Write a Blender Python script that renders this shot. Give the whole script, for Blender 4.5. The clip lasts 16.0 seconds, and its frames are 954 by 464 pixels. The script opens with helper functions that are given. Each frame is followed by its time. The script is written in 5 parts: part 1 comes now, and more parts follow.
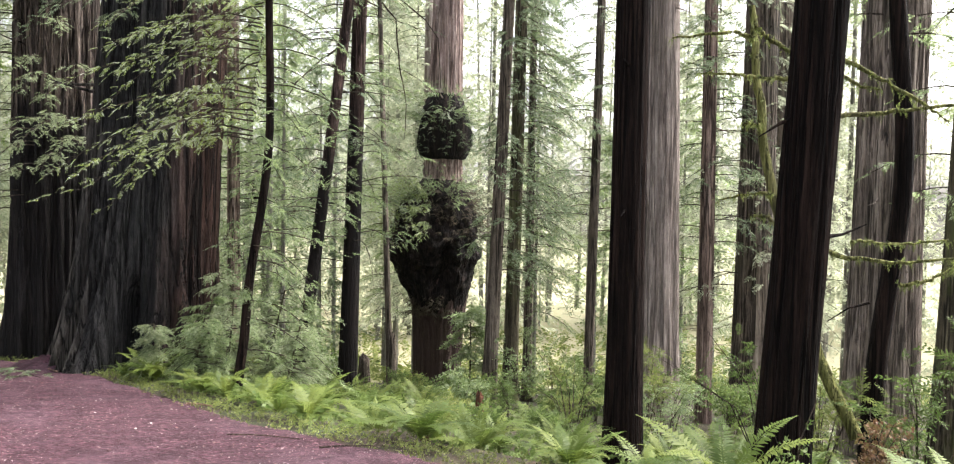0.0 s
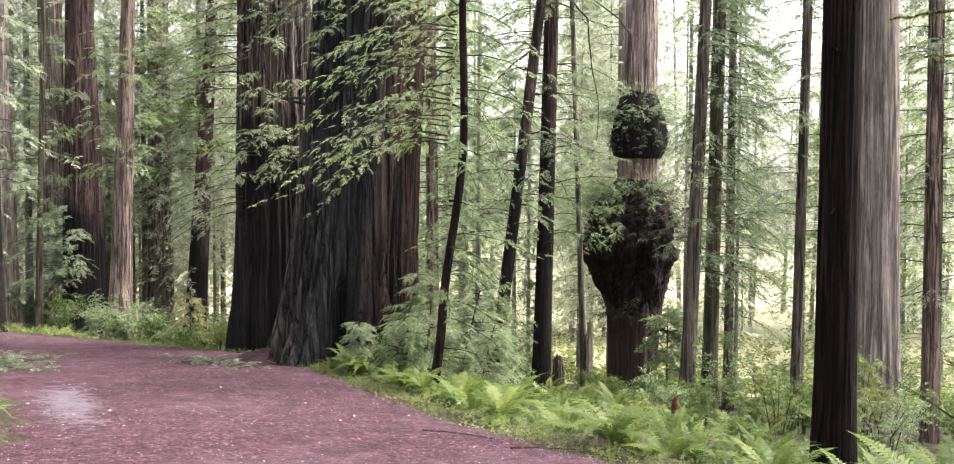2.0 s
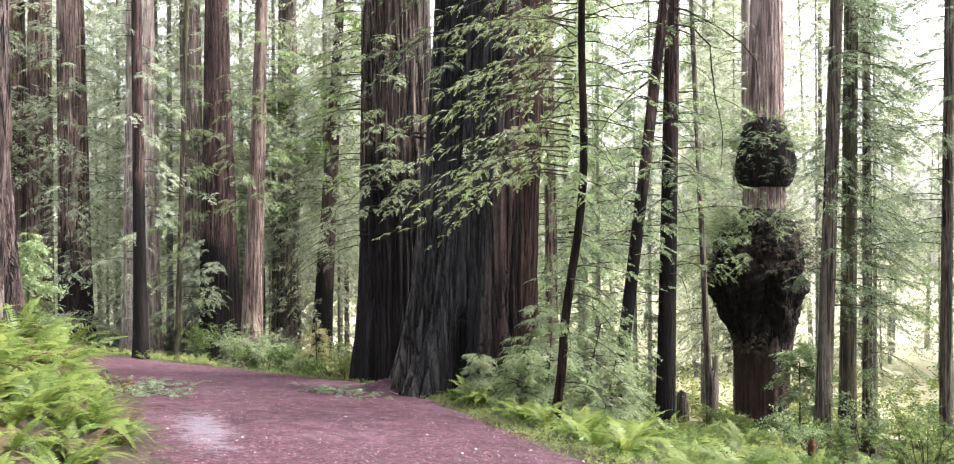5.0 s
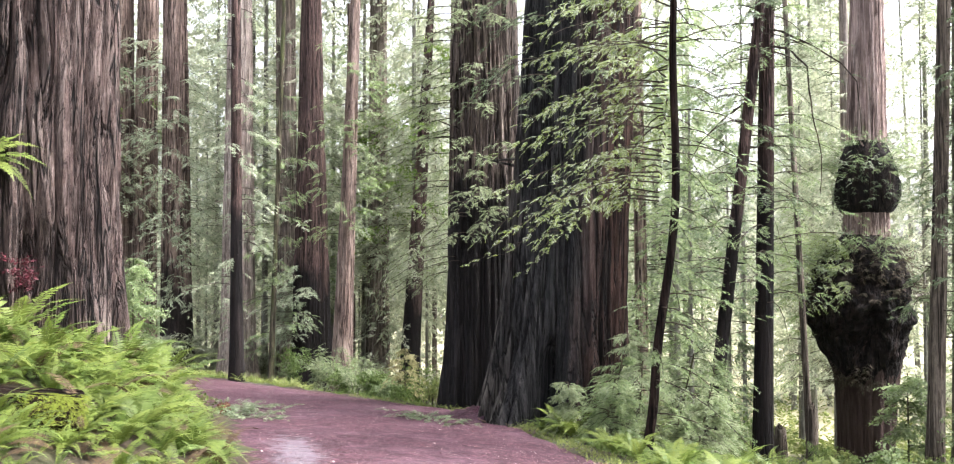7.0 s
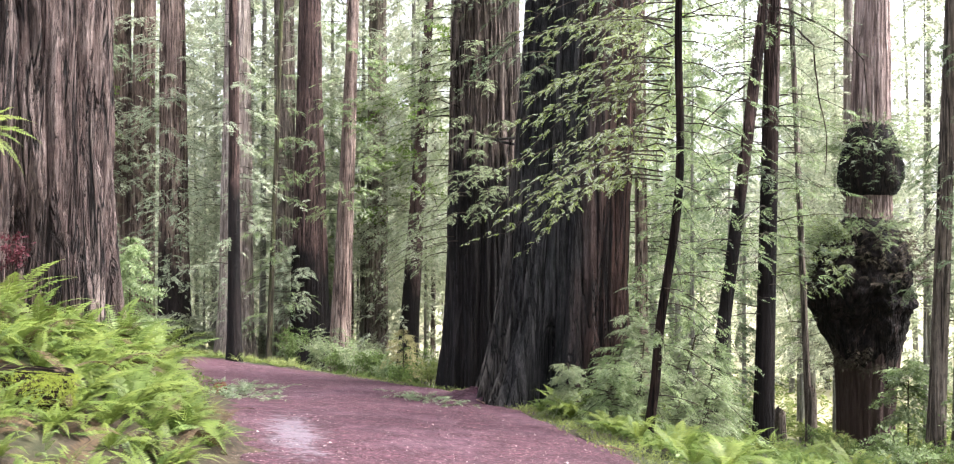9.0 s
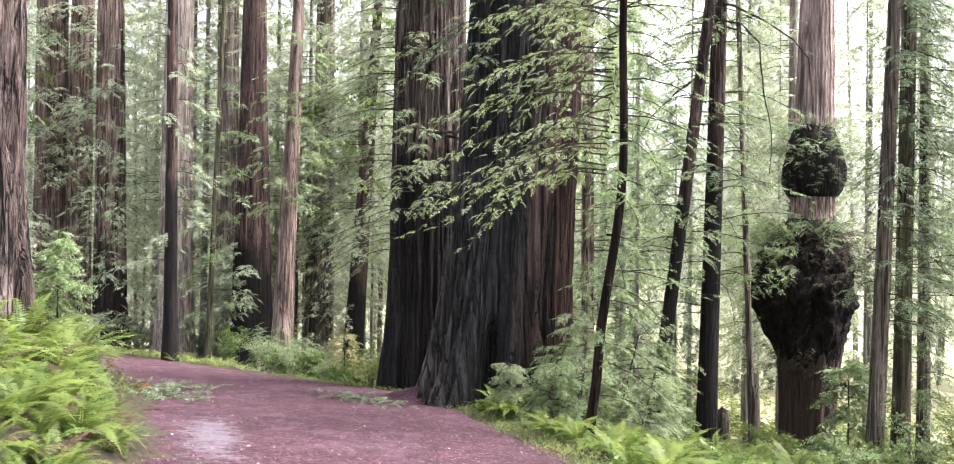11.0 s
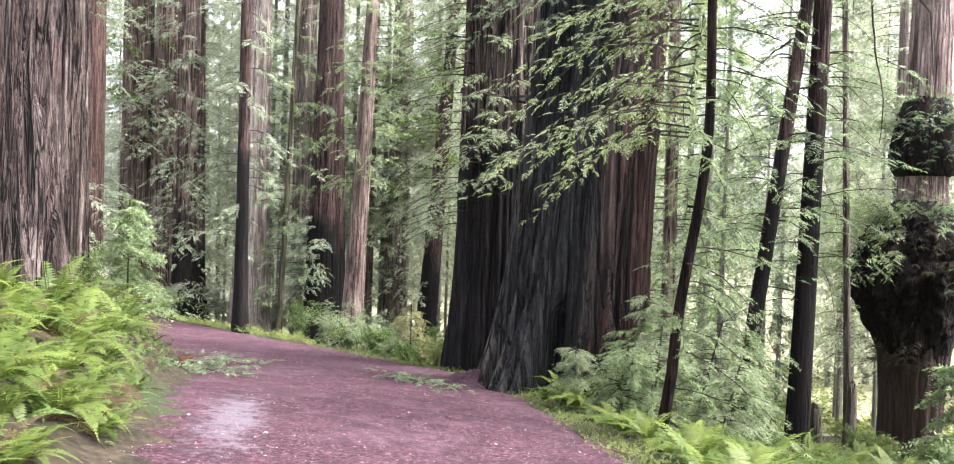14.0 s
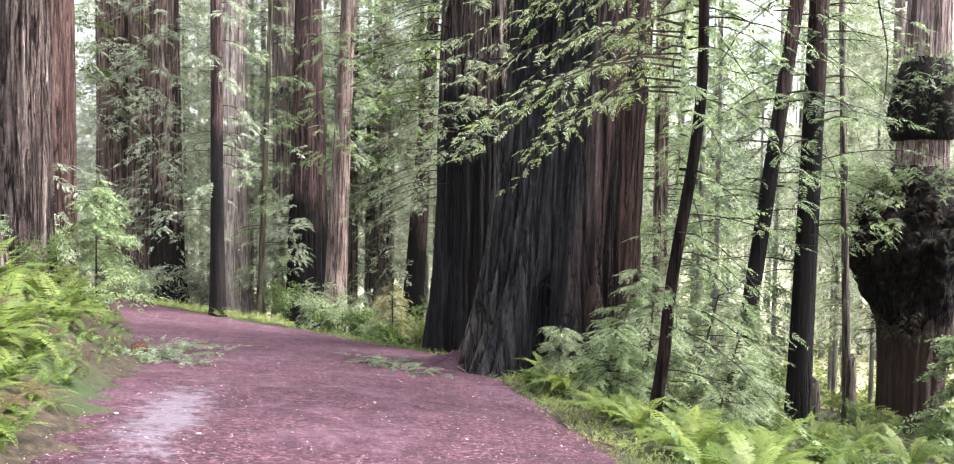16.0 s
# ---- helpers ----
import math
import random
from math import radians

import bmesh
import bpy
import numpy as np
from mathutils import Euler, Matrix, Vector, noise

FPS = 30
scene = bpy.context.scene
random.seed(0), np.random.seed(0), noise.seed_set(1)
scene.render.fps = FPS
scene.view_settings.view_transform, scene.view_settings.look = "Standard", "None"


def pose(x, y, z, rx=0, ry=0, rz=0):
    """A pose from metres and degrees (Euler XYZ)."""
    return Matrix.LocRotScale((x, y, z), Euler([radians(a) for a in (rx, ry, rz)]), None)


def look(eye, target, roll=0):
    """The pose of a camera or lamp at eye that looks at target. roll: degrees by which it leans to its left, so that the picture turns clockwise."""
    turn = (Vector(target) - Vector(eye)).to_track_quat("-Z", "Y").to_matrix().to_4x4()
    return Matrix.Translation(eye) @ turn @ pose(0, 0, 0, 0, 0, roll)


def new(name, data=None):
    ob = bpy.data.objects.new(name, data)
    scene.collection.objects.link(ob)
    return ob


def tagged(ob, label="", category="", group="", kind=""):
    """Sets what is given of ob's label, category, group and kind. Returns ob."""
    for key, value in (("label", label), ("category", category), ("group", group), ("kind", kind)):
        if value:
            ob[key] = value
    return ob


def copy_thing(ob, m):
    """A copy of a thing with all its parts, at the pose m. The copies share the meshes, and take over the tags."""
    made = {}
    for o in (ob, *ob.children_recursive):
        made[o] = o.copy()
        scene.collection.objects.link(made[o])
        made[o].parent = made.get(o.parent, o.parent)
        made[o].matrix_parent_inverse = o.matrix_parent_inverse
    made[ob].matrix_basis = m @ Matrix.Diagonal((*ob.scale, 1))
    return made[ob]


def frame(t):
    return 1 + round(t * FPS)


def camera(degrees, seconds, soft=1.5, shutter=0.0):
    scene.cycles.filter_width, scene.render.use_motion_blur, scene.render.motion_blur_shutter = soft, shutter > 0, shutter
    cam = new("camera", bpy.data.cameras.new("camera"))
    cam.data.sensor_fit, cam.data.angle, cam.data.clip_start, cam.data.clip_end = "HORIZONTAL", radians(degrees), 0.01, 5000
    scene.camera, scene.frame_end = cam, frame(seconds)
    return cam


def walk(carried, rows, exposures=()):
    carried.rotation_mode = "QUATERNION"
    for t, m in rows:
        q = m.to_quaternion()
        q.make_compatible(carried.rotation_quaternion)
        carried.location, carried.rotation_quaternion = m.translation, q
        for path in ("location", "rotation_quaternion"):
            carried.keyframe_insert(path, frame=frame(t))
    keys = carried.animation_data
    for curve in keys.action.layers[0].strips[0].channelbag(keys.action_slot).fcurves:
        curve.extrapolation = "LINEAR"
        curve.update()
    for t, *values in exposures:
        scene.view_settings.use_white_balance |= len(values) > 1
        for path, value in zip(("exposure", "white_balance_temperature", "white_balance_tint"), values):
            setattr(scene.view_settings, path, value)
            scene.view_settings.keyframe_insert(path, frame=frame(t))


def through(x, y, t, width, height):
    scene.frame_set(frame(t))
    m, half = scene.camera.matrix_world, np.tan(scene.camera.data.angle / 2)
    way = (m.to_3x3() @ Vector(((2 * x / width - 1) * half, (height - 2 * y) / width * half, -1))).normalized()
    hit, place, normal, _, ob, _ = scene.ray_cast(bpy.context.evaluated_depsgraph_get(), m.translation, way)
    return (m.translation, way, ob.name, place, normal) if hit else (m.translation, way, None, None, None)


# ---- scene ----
# Camera and its way along the trail.
cam = camera(59.2, 16.0, soft=1.15)
PATH = [
    (0, (0.000, 0.000, 1.600), (-0.002, 1.999, 1.526), 1.02),
    (0.5, (0.019, 0.037, 1.601), (-0.082, 2.033, 1.524), 0.73),
    (1, (0.044, 0.043, 1.599), (-0.143, 2.033, 1.527), 0.37),
    (1.5, (0.050, 0.072, 1.602), (-0.256, 2.047, 1.528), 0.26),
    (2, (0.046, 0.093, 1.599), (-0.414, 2.037, 1.523), 0.22),
    (2.5, (0.012, 0.114, 1.600), (-0.489, 2.049, 1.546), -0.07),
    (3, (0.005, 0.122, 1.598), (-0.525, 2.050, 1.584), 0.18),
    (3.5, (0.002, 0.130, 1.601), (-0.553, 2.052, 1.584), 0.13),
    (4, (0.005, 0.123, 1.601), (-0.594, 2.031, 1.592), 0.03),
    (4.5, (0.004, 0.132, 1.597), (-0.644, 2.025, 1.605), 0.03),
    (5, (-0.018, 0.151, 1.595), (-0.745, 2.014, 1.595), -0.25),
    (7.5, (-0.084, 0.204, 1.592), (-1.012, 1.974, 1.666), -0.09),
    (8, (-0.080, 0.212, 1.582), (-1.014, 1.979, 1.657), -0.09),
    (8.5, (-0.113, 0.263, 1.563), (-1.043, 2.033, 1.608), 0.28),
    (9, (-0.216, 0.410, 1.547), (-1.128, 2.189, 1.568), 0.23),
    (9.5, (-0.228, 0.499, 1.515), (-1.034, 2.329, 1.538), 0.62),
    (12, (-0.304, 1.489, 1.376), (-1.126, 3.312, 1.401), 1.16),
    (12.5, (-0.372, 1.698, 1.345), (-1.242, 3.499, 1.375), 0.91),
    (13, (-0.446, 1.928, 1.321), (-1.322, 3.725, 1.356), -0.01),
    (13.5, (-0.491, 2.274, 1.285), (-1.414, 4.047, 1.325), 1.93),
    (14, (-0.559, 2.541, 1.263), (-1.544, 4.281, 1.237), 1.92),
    (14.5, (-0.615, 2.808, 1.224), (-1.597, 4.549, 1.173), 0.69),
    (15, (-0.693, 3.129, 1.201), (-1.665, 4.875, 1.129), 1.01),
    (15.5, (-0.824, 3.447, 1.184), (-1.801, 5.190, 1.102), 0.64),
    (16, (-0.901, 3.735, 1.141), (-1.867, 5.484, 1.063), 0.87),
]
walk(cam, [(t, look(eye, target, roll)) for t, eye, target, roll in PATH], exposures=[(0, 2.46, 6500, 11), (2.5, 2.66, 6450, 13), (5, 2.76, 6300, 14), (8.5, 2.86, 6250, 14), (12, 2.84, 6250, 14), (12.6, 2.95, 6200, 14), (16, 2.93, 6100, 15)])

# ---- light: bright overcast sky ----
world = bpy.data.worlds.new("overcast_sky")
scene.world = world
world.use_nodes = True
wn, wl = world.node_tree.nodes, world.node_tree.links
sky = wn.new("ShaderNodeTexSky")
sky.sky_type = "NISHITA"
sky.sun_disc = False
sky.sun_elevation, sky.sun_rotation = radians(55), radians(60)
sky.air_density, sky.dust_density, sky.ozone_density = 1.0, 6.0, 1.0
cloud = wn.new("ShaderNodeHueSaturation")
cloud.inputs["Saturation"].default_value = 0.28
wl.new(sky.outputs[0], cloud.inputs["Color"])
wl.new(cloud.outputs[0], wn["Background"].inputs["Color"])
wn["Background"].inputs["Strength"].default_value = 0.15

sun = new("sun", bpy.data.lights.new("sun", "SUN"))
sun.data.energy, sun.data.angle, sun.data.color = 1.2, radians(25), (1.0, 0.97, 0.92)
sun.matrix_world = look((0, 0, 60), (-36.4, -21.0, 0))


# ---- materials ----
def material(name):
    m = bpy.data.materials.new(name)
    m.use_nodes = True
    t = m.node_tree
    t.nodes.clear()
    out = t.nodes.new("ShaderNodeOutputMaterial")
    return m, t, out


def node(t, kind, **values):
    n = t.nodes.new(kind)
    for key, value in values.items():
        n.inputs[key.replace("_", " ")].default_value = value
    return n


def ramp(t, source, stops):
    r = t.nodes.new("ShaderNodeValToRGB")
    while len(r.color_ramp.elements) < len(stops):
        r.color_ramp.elements.new(0.5)
    for e, (pos, col) in zip(r.color_ramp.elements, stops):
        e.position, e.color = pos, (*col, 1)
    t.links.new(source, r.inputs[0])
    return r.outputs[0]


def mix(t, fac, a, b):
    n = t.nodes.new("ShaderNodeMix")
    n.data_type = "RGBA"
    for socket, value in ((n.inputs[0], fac), (n.inputs[6], a), (n.inputs[7], b)):
        if hasattr(value, "links"):
            t.links.new(value, socket)
        else:
            socket.default_value = value if isinstance(value, float) else (*value, 1)
    return n.outputs[2]


def coords(t, scale, name="Object"):
    tc = t.nodes.new("ShaderNodeTexCoord")
    mp = t.nodes.new("ShaderNodeMapping")
    mp.inputs["Scale"].default_value = scale
    t.links.new(tc.outputs[name], mp.inputs[0])
    return mp.outputs[0]


def noise_tex(t, vec, scale, detail=6.0, rough=0.6, distort=0.0):
    n = node(t, "ShaderNodeTexNoise", Scale=scale, Detail=detail, Roughness=rough, Distortion=distort)
    t.links.new(vec, n.inputs["Vector"])
    return n.outputs["Fac"]


def bark(name, dark, mid, light, fibre=6.0, stain=(0.02, 0.02, 0.018), stain_at=0.6, moss=None, relief=0.06, char_to=None, char=(0.012, 0.010, 0.010), side=None, lying=False, flanks=None, split=0.92, gloss=0.2, braid=0.35):
    """Fibrous furrowed bark: dark crevices between stringy strips, broad stains, optional moss film, fire-charred foot up to a height, one redder side."""
    m, t, out = material(name)

    def way(across, down):
        return coords(t, (down, across, across) if lying else (across, across, down))

    strips = noise_tex(t, way(fibre, 0.26), 1.0, 9.0, 0.66, braid)
    fine = noise_tex(t, way(fibre * 6, 1.5), 1.0, 6.0, 0.72)
    flakes = noise_tex(t, way(fibre * 2.2, 5.0), 1.0, 5.0, 0.7)
    col = ramp(t, strips, [(0.36, dark), (0.50, mid), (0.66, light)])
    col = mix(t, 0.34, col, ramp(t, fine, [(0.36, dark), (0.52, mid), (0.68, light)]))
    col = mix(t, 0.20, col, ramp(t, flakes, [(0.36, dark), (0.52, mid), (0.68, light)]))
    cracks = noise_tex(t, way(fibre * 0.9, 0.22), 1.0, 4.0, 0.55, braid * 1.3)
    gap = ramp(t, cracks, [(0.455, (0, 0, 0)), (0.49, (split, split, split)), (0.505, (split, split, split)), (0.54, (0, 0, 0))])
    thin = noise_tex(t, way(fibre * 2.4, 0.6), 1.0, 4.0, 0.6, braid)
    slit = ramp(t, thin, [(0.465, (0, 0, 0)), (0.495, (split * 0.7,) * 3), (0.505, (split * 0.7,) * 3), (0.535, (0, 0, 0))])
    col = mix(t, slit, col, tuple(c * 0.8 for c in dark))
    col = mix(t, gap, col, tuple(c * 0.55 for c in dark))
    blotch = noise_tex(t, coords(t, (2.2, 2.2, 0.9)), 1.0, 6.0, 0.7)
    shade = node(t, "ShaderNodeHueSaturation")
    t.links.new(col, shade.inputs["Color"])
    tone = node(t, "ShaderNodeMapRange")
    tone.inputs["From Min"].default_value, tone.inputs["From Max"].default_value = 0.3, 0.7
    tone.inputs["To Min"].default_value, tone.inputs["To Max"].default_value = 0.62, 1.35
    t.links.new(blotch, tone.inputs[0])
    t.links.new(tone.outputs[0], shade.inputs["Value"])
    col = shade.outputs[0]
    broad = noise_tex(t, coords(t, (0.6, 0.6, 0.2)), 1.0, 4.0, 0.6)
    if side:
        lit = noise_tex(t, coords(t, (0.35, 0.35, 0.1)), 1.0, 2.0, 0.5)
        col = mix(t, ramp(t, lit, [(0.45, (0, 0, 0)), (0.58, (0.8, 0.8, 0.8))]), col, side)
    if flanks:
        tc = t.nodes.new("ShaderNodeTexCoord")
        sep = t.nodes.new("ShaderNodeSeparateXYZ")
        t.links.new(tc.outputs["Object"], sep.inputs[0])
        wob = t.nodes.new("ShaderNodeMath")
        wob.operation = "MULTIPLY_ADD"
        wob.inputs[1].default_value = 1.6
        t.links.new(broad, wob.inputs[0])
        t.links.new(sep.outputs["X"], wob.inputs[2])
        for lo, hi, paint in flanks:
            mr = node(t, "ShaderNodeMapRange")
            mr.inputs["From Min"].default_value, mr.inputs["From Max"].default_value = lo + 0.8, hi + 0.8
            t.links.new(wob.outputs[0], mr.inputs[0])
            tone = ramp(t, strips, [(0.40, tuple(c * 0.25 for c in paint)), (0.5, tuple(c * 0.7 for c in paint)), (0.62, tuple(c * 1.5 for c in paint))])
            col = mix(t, mr.outputs[0], col, mix(t, gap, tone, tuple(c * 0.1 for c in paint)))
    col = mix(t, ramp(t, broad, [(stain_at - 0.08, (0, 0, 0)), (stain_at + 0.1, (0.8, 0.8, 0.8))]), col, stain)
    if char_to:
        tc = t.nodes.new("ShaderNodeTexCoord")
        sep = t.nodes.new("ShaderNodeSeparateXYZ")
        t.links.new(tc.outputs["Object"], sep.inputs[0])
        wob = t.nodes.new("ShaderNodeMath")
        wob.operation = "MULTIPLY_ADD"
        wob.inputs[1].default_value = 9.0
        t.links.new(broad, wob.inputs[0])
        t.links.new(sep.outputs["Z"], wob.inputs[2])
        mr = node(t, "ShaderNodeMapRange")
        mr.inputs["From Min"].default_value, mr.inputs["From Max"].default_value = char_to + 4.0, char_to + 5.5
        mr.inputs["To Min"].default_value, mr.inputs["To Max"].default_value = 0.92, 0.0
        t.links.new(wob.outputs[0], mr.inputs[0])
        col = mix(t, mr.outputs[0], col, char)
    if moss:
        film = noise_tex(t, coords(t, (1.3, 1.3, 0.5)), 1.0, 6.0, 0.7)
        col = mix(t, ramp(t, film, [(0.47, (0, 0, 0)), (0.68, (0.8, 0.8, 0.8))]), col, moss)
    p = node(t, "ShaderNodeBsdfPrincipled", Roughness=0.9)
    p.inputs["Specular IOR Level"].default_value = gloss
    t.links.new(col, p.inputs["Base Color"])
    add = t.nodes.new("ShaderNodeMath")
    add.operation = "MULTIPLY_ADD"
    add.inputs[1].default_value = 0.35
    t.links.new(fine, add.inputs[0])
    sub = t.nodes.new("ShaderNodeMath")
    sub.operation = "SUBTRACT"
    t.links.new(strips, sub.inputs[0])
    t.links.new(gap, sub.inputs[1])
    less = t.nodes.new("ShaderNodeMath")
    less.operation = "MULTIPLY_ADD"
    less.inputs[1].default_value = -0.5
    t.links.new(slit, less.inputs[0])
    t.links.new(sub.outputs[0], less.inputs[2])
    t.links.new(less.outputs[0], add.inputs[2])
    b = node(t, "ShaderNodeBump", Strength=1.0, Distance=relief)
    t.links.new(add.outputs[0], b.inputs["Height"])
    t.links.new(b.outputs[0], p.inputs["Normal"])
    t.links.new(p.outputs[0], out.inputs[0])
    return m


def leaf(name, cols, through=0.4, rough=0.55, per_object=False, gloss=0.25):
    """Thin leaves: a base colour that varies from leaf to leaf, with light passing through."""
    m, t, out = material(name)
    if per_object:
        src = t.nodes.new("ShaderNodeObjectInfo").outputs["Random"]
    else:
        src = t.nodes.new("ShaderNodeNewGeometry").outputs["Random Per Island"]
    n = len(cols)
    col = ramp(t, src, [(i / max(1, n - 1), c) for i, c in enumerate(cols)])
    patch = noise_tex(t, coords(t, (0.7, 0.7, 0.7)), 1.0, 3.0, 0.6)
    dim = node(t, "ShaderNodeHueSaturation", Saturation=1.0)
    t.links.new(col, dim.inputs["Color"])
    mr = node(t, "ShaderNodeMapRange")
    mr.inputs["From Min"].default_value, mr.inputs["From Max"].default_value = 0.3, 0.7
    mr.inputs["To Min"].default_value, mr.inputs["To Max"].default_value = 0.6, 1.35
    t.links.new(patch, mr.inputs[0])
    t.links.new(mr.outputs[0], dim.inputs["Value"])
    p = node(t, "ShaderNodeBsdfPrincipled", Roughness=rough)
    p.inputs["Specular IOR Level"].default_value = gloss
    t.links.new(dim.outputs[0], p.inputs["Base Color"])
    tr = t.nodes.new("ShaderNodeBsdfTranslucent")
    t.links.new(dim.outputs[0], tr.inputs["Color"])
    mx = t.nodes.new("ShaderNodeMixShader")
    mx.inputs[0].default_value = through
    t.links.new(p.outputs[0], mx.inputs[1])
    t.links.new(tr.outputs[0], mx.inputs[2])
    t.links.new(mx.outputs[0], out.inputs[0])
    return m


def earth(name, stops, scale, second, relief=0.03, rough=0.95, spec=0.2, third=None):
    m, t, out = material(name)
    fine = noise_tex(t, coords(t, (1, 1, 1)), scale, 8.0, 0.72)
    broad = noise_tex(t, coords(t, (1, 1, 1)), 0.5, 5.0, 0.6, 0.4)
    col = ramp(t, fine, stops)
    col = mix(t, ramp(t, broad, [(0.48, (0, 0, 0)), (0.66, (0.75, 0.75, 0.75))]), col, second)
    if third:
        damp = noise_tex(t, coords(t, (1, 1, 1)), 2.6, 7.0, 0.75, 0.5)
        col = mix(t, ramp(t, damp, [(0.40, (0.75, 0.75, 0.75)), (0.56, (0, 0, 0))]), col, third)
        chips = noise_tex(t, coords(t, (1, 1, 1)), 55.0, 3.0, 0.6)
        col = mix(t, ramp(t, chips, [(0.64, (0, 0, 0)), (0.72, (0.8, 0.8, 0.8))]), col, tuple(0.10 + 2.2 * c for c in second))
    p = node(t, "ShaderNodeBsdfPrincipled", Roughness=rough)
    p.inputs["Specular IOR Level"].default_value = spec
    t.links.new(col, p.inputs["Base Color"])
    b = node(t, "ShaderNodeBump", Strength=0.8, Distance=relief)
    t.links.new(fine, b.inputs["Height"])
    t.links.new(b.outputs[0], p.inputs["Normal"])
    t.links.new(p.outputs[0], out.inputs[0])
    return m


M_BARK_RED = bark("redwood_bark", (0.055, 0.036, 0.030), (0.225, 0.158, 0.132), (0.42, 0.335, 0.29), stain=(0.10, 0.07, 0.06), stain_at=0.62)
M_BARK_PALE = bark("weathered_pale_bark", (0.10, 0.076, 0.066), (0.27, 0.22, 0.195), (0.46, 0.40, 0.36), fibre=8.0, stain=(0.15, 0.125, 0.10), stain_at=0.58, split=0.6)
M_BARK_BROAD = bark("greyish_furrowed_bark", (0.065, 0.05, 0.041), (0.25, 0.20, 0.168), (0.43, 0.365, 0.315), fibre=7.0, stain=(0.13, 0.11, 0.085), stain_at=0.58, split=0.85, relief=0.09)
# Pale bark made lighter in colour to offset the shade on fork_pale.
M_BARK_LIFTED = bark("pale_bark_lifted_from_shade", (0.12, 0.09, 0.077), (0.38, 0.31, 0.27), (0.58, 0.50, 0.45), fibre=6.0, stain=(0.24, 0.19, 0.165), stain_at=0.62, split=0.75)
# No haze is modelled; the far trunks' bark colour is paled for it.
M_BARK_HAZE = bark("haze_paled_bark", (0.10, 0.10, 0.08), (0.19, 0.18, 0.15), (0.27, 0.25, 0.21), stain=(0.15, 0.16, 0.12), split=0.5)
M_BARK_BANK = bark("deeply_furrowed_bark", (0.008, 0.005, 0.0045), (0.085, 0.057, 0.050), (0.31, 0.25, 0.225), fibre=3.4, split=1.0, stain=(0.07, 0.05, 0.043), stain_at=0.62, relief=0.16, braid=0.9)
M_BARK_STRIPED = bark("dark_and_pale_striped_bark", (0.014, 0.009, 0.008), (0.10, 0.07, 0.058), (0.34, 0.275, 0.24), fibre=3.0, split=0.95, stain=(0.035, 0.022, 0.019), stain_at=0.56, relief=0.12, braid=0.6)
M_BARK_RUDDY = bark("ruddy_bark", (0.028, 0.015, 0.012), (0.115, 0.066, 0.053), (0.22, 0.145, 0.12), fibre=5.0, stain=(0.07, 0.04, 0.033), braid=0.4)
M_BARK_CHAR = bark("charred_bark", (0.003, 0.003, 0.003), (0.011, 0.010, 0.010), (0.058, 0.052, 0.047), fibre=4.2, stain=(0.010, 0.014, 0.014), stain_at=0.54, relief=0.14, side=(0.030, 0.017, 0.014))
M_BARK_GIANT = bark("fire_scarred_giant_bark", (0.0045, 0.0045, 0.0046), (0.021, 0.0205, 0.021), (0.092, 0.088, 0.085), fibre=4.2, stain=(0.010, 0.013, 0.013), stain_at=0.62, relief=0.14, flanks=((-0.6, -1.5, (0.12, 0.107, 0.092)), (0.75, 1.7, (0.080, 0.042, 0.032))))
M_BARK_BACK = bark("half_charred_giant_bark", (0.030, 0.022, 0.019), (0.115, 0.088, 0.073), (0.26, 0.21, 0.178), fibre=4.2, stain=(0.05, 0.04, 0.035), char_to=6.5, char=(0.013, 0.012, 0.012), relief=0.12)
M_BARK_DARKFOOT = bark("dark_red_bark_with_charred_foot", (0.020, 0.012, 0.010), (0.085, 0.052, 0.045), (0.20, 0.135, 0.118), stain=(0.04, 0.026, 0.022), char_to=6.5, char=(0.006, 0.005, 0.005), relief=0.1)
# Dark bark, with the shade of the backlit near trunks put into its colour.
M_BARK_DARK = bark("dark_backlit_bark", (0.003, 0.0019, 0.0015), (0.013, 0.0078, 0.0062), (0.045, 0.028, 0.022), fibre=9.0, stain=(0.009, 0.006, 0.005), stain_at=0.6, gloss=0.1, relief=0.08)
M_BARK_FOOT = bark("bark_with_charred_foot", (0.060, 0.041, 0.034), (0.235, 0.165, 0.138), (0.43, 0.34, 0.29), stain=(0.075, 0.05, 0.045), char_to=5.0, relief=0.09)
M_BARK_BURLTREE = bark("pale_bark_with_dark_foot", (0.09, 0.057, 0.048), (0.32, 0.23, 0.205), (0.56, 0.465, 0.43), stain=(0.22, 0.16, 0.145), char_to=6.5, char=(0.050, 0.032, 0.027), split=0.8)
M_BARK_MOSS = bark("mossy_bark", (0.028, 0.023, 0.016), (0.095, 0.078, 0.052), (0.19, 0.165, 0.115), moss=(0.095, 0.115, 0.035), stain=(0.045, 0.042, 0.028))
M_BARK_GREY = bark("grey_brown_bark", (0.040, 0.031, 0.025), (0.145, 0.115, 0.092), (0.28, 0.235, 0.195), stain=(0.055, 0.06, 0.042), stain_at=0.6)
M_BURL = bark("burl_bark", (0.005, 0.004, 0.0035), (0.017, 0.012, 0.011), (0.060, 0.042, 0.036), fibre=4.0, stain=(0.010, 0.010, 0.007), stain_at=0.6, relief=0.12)
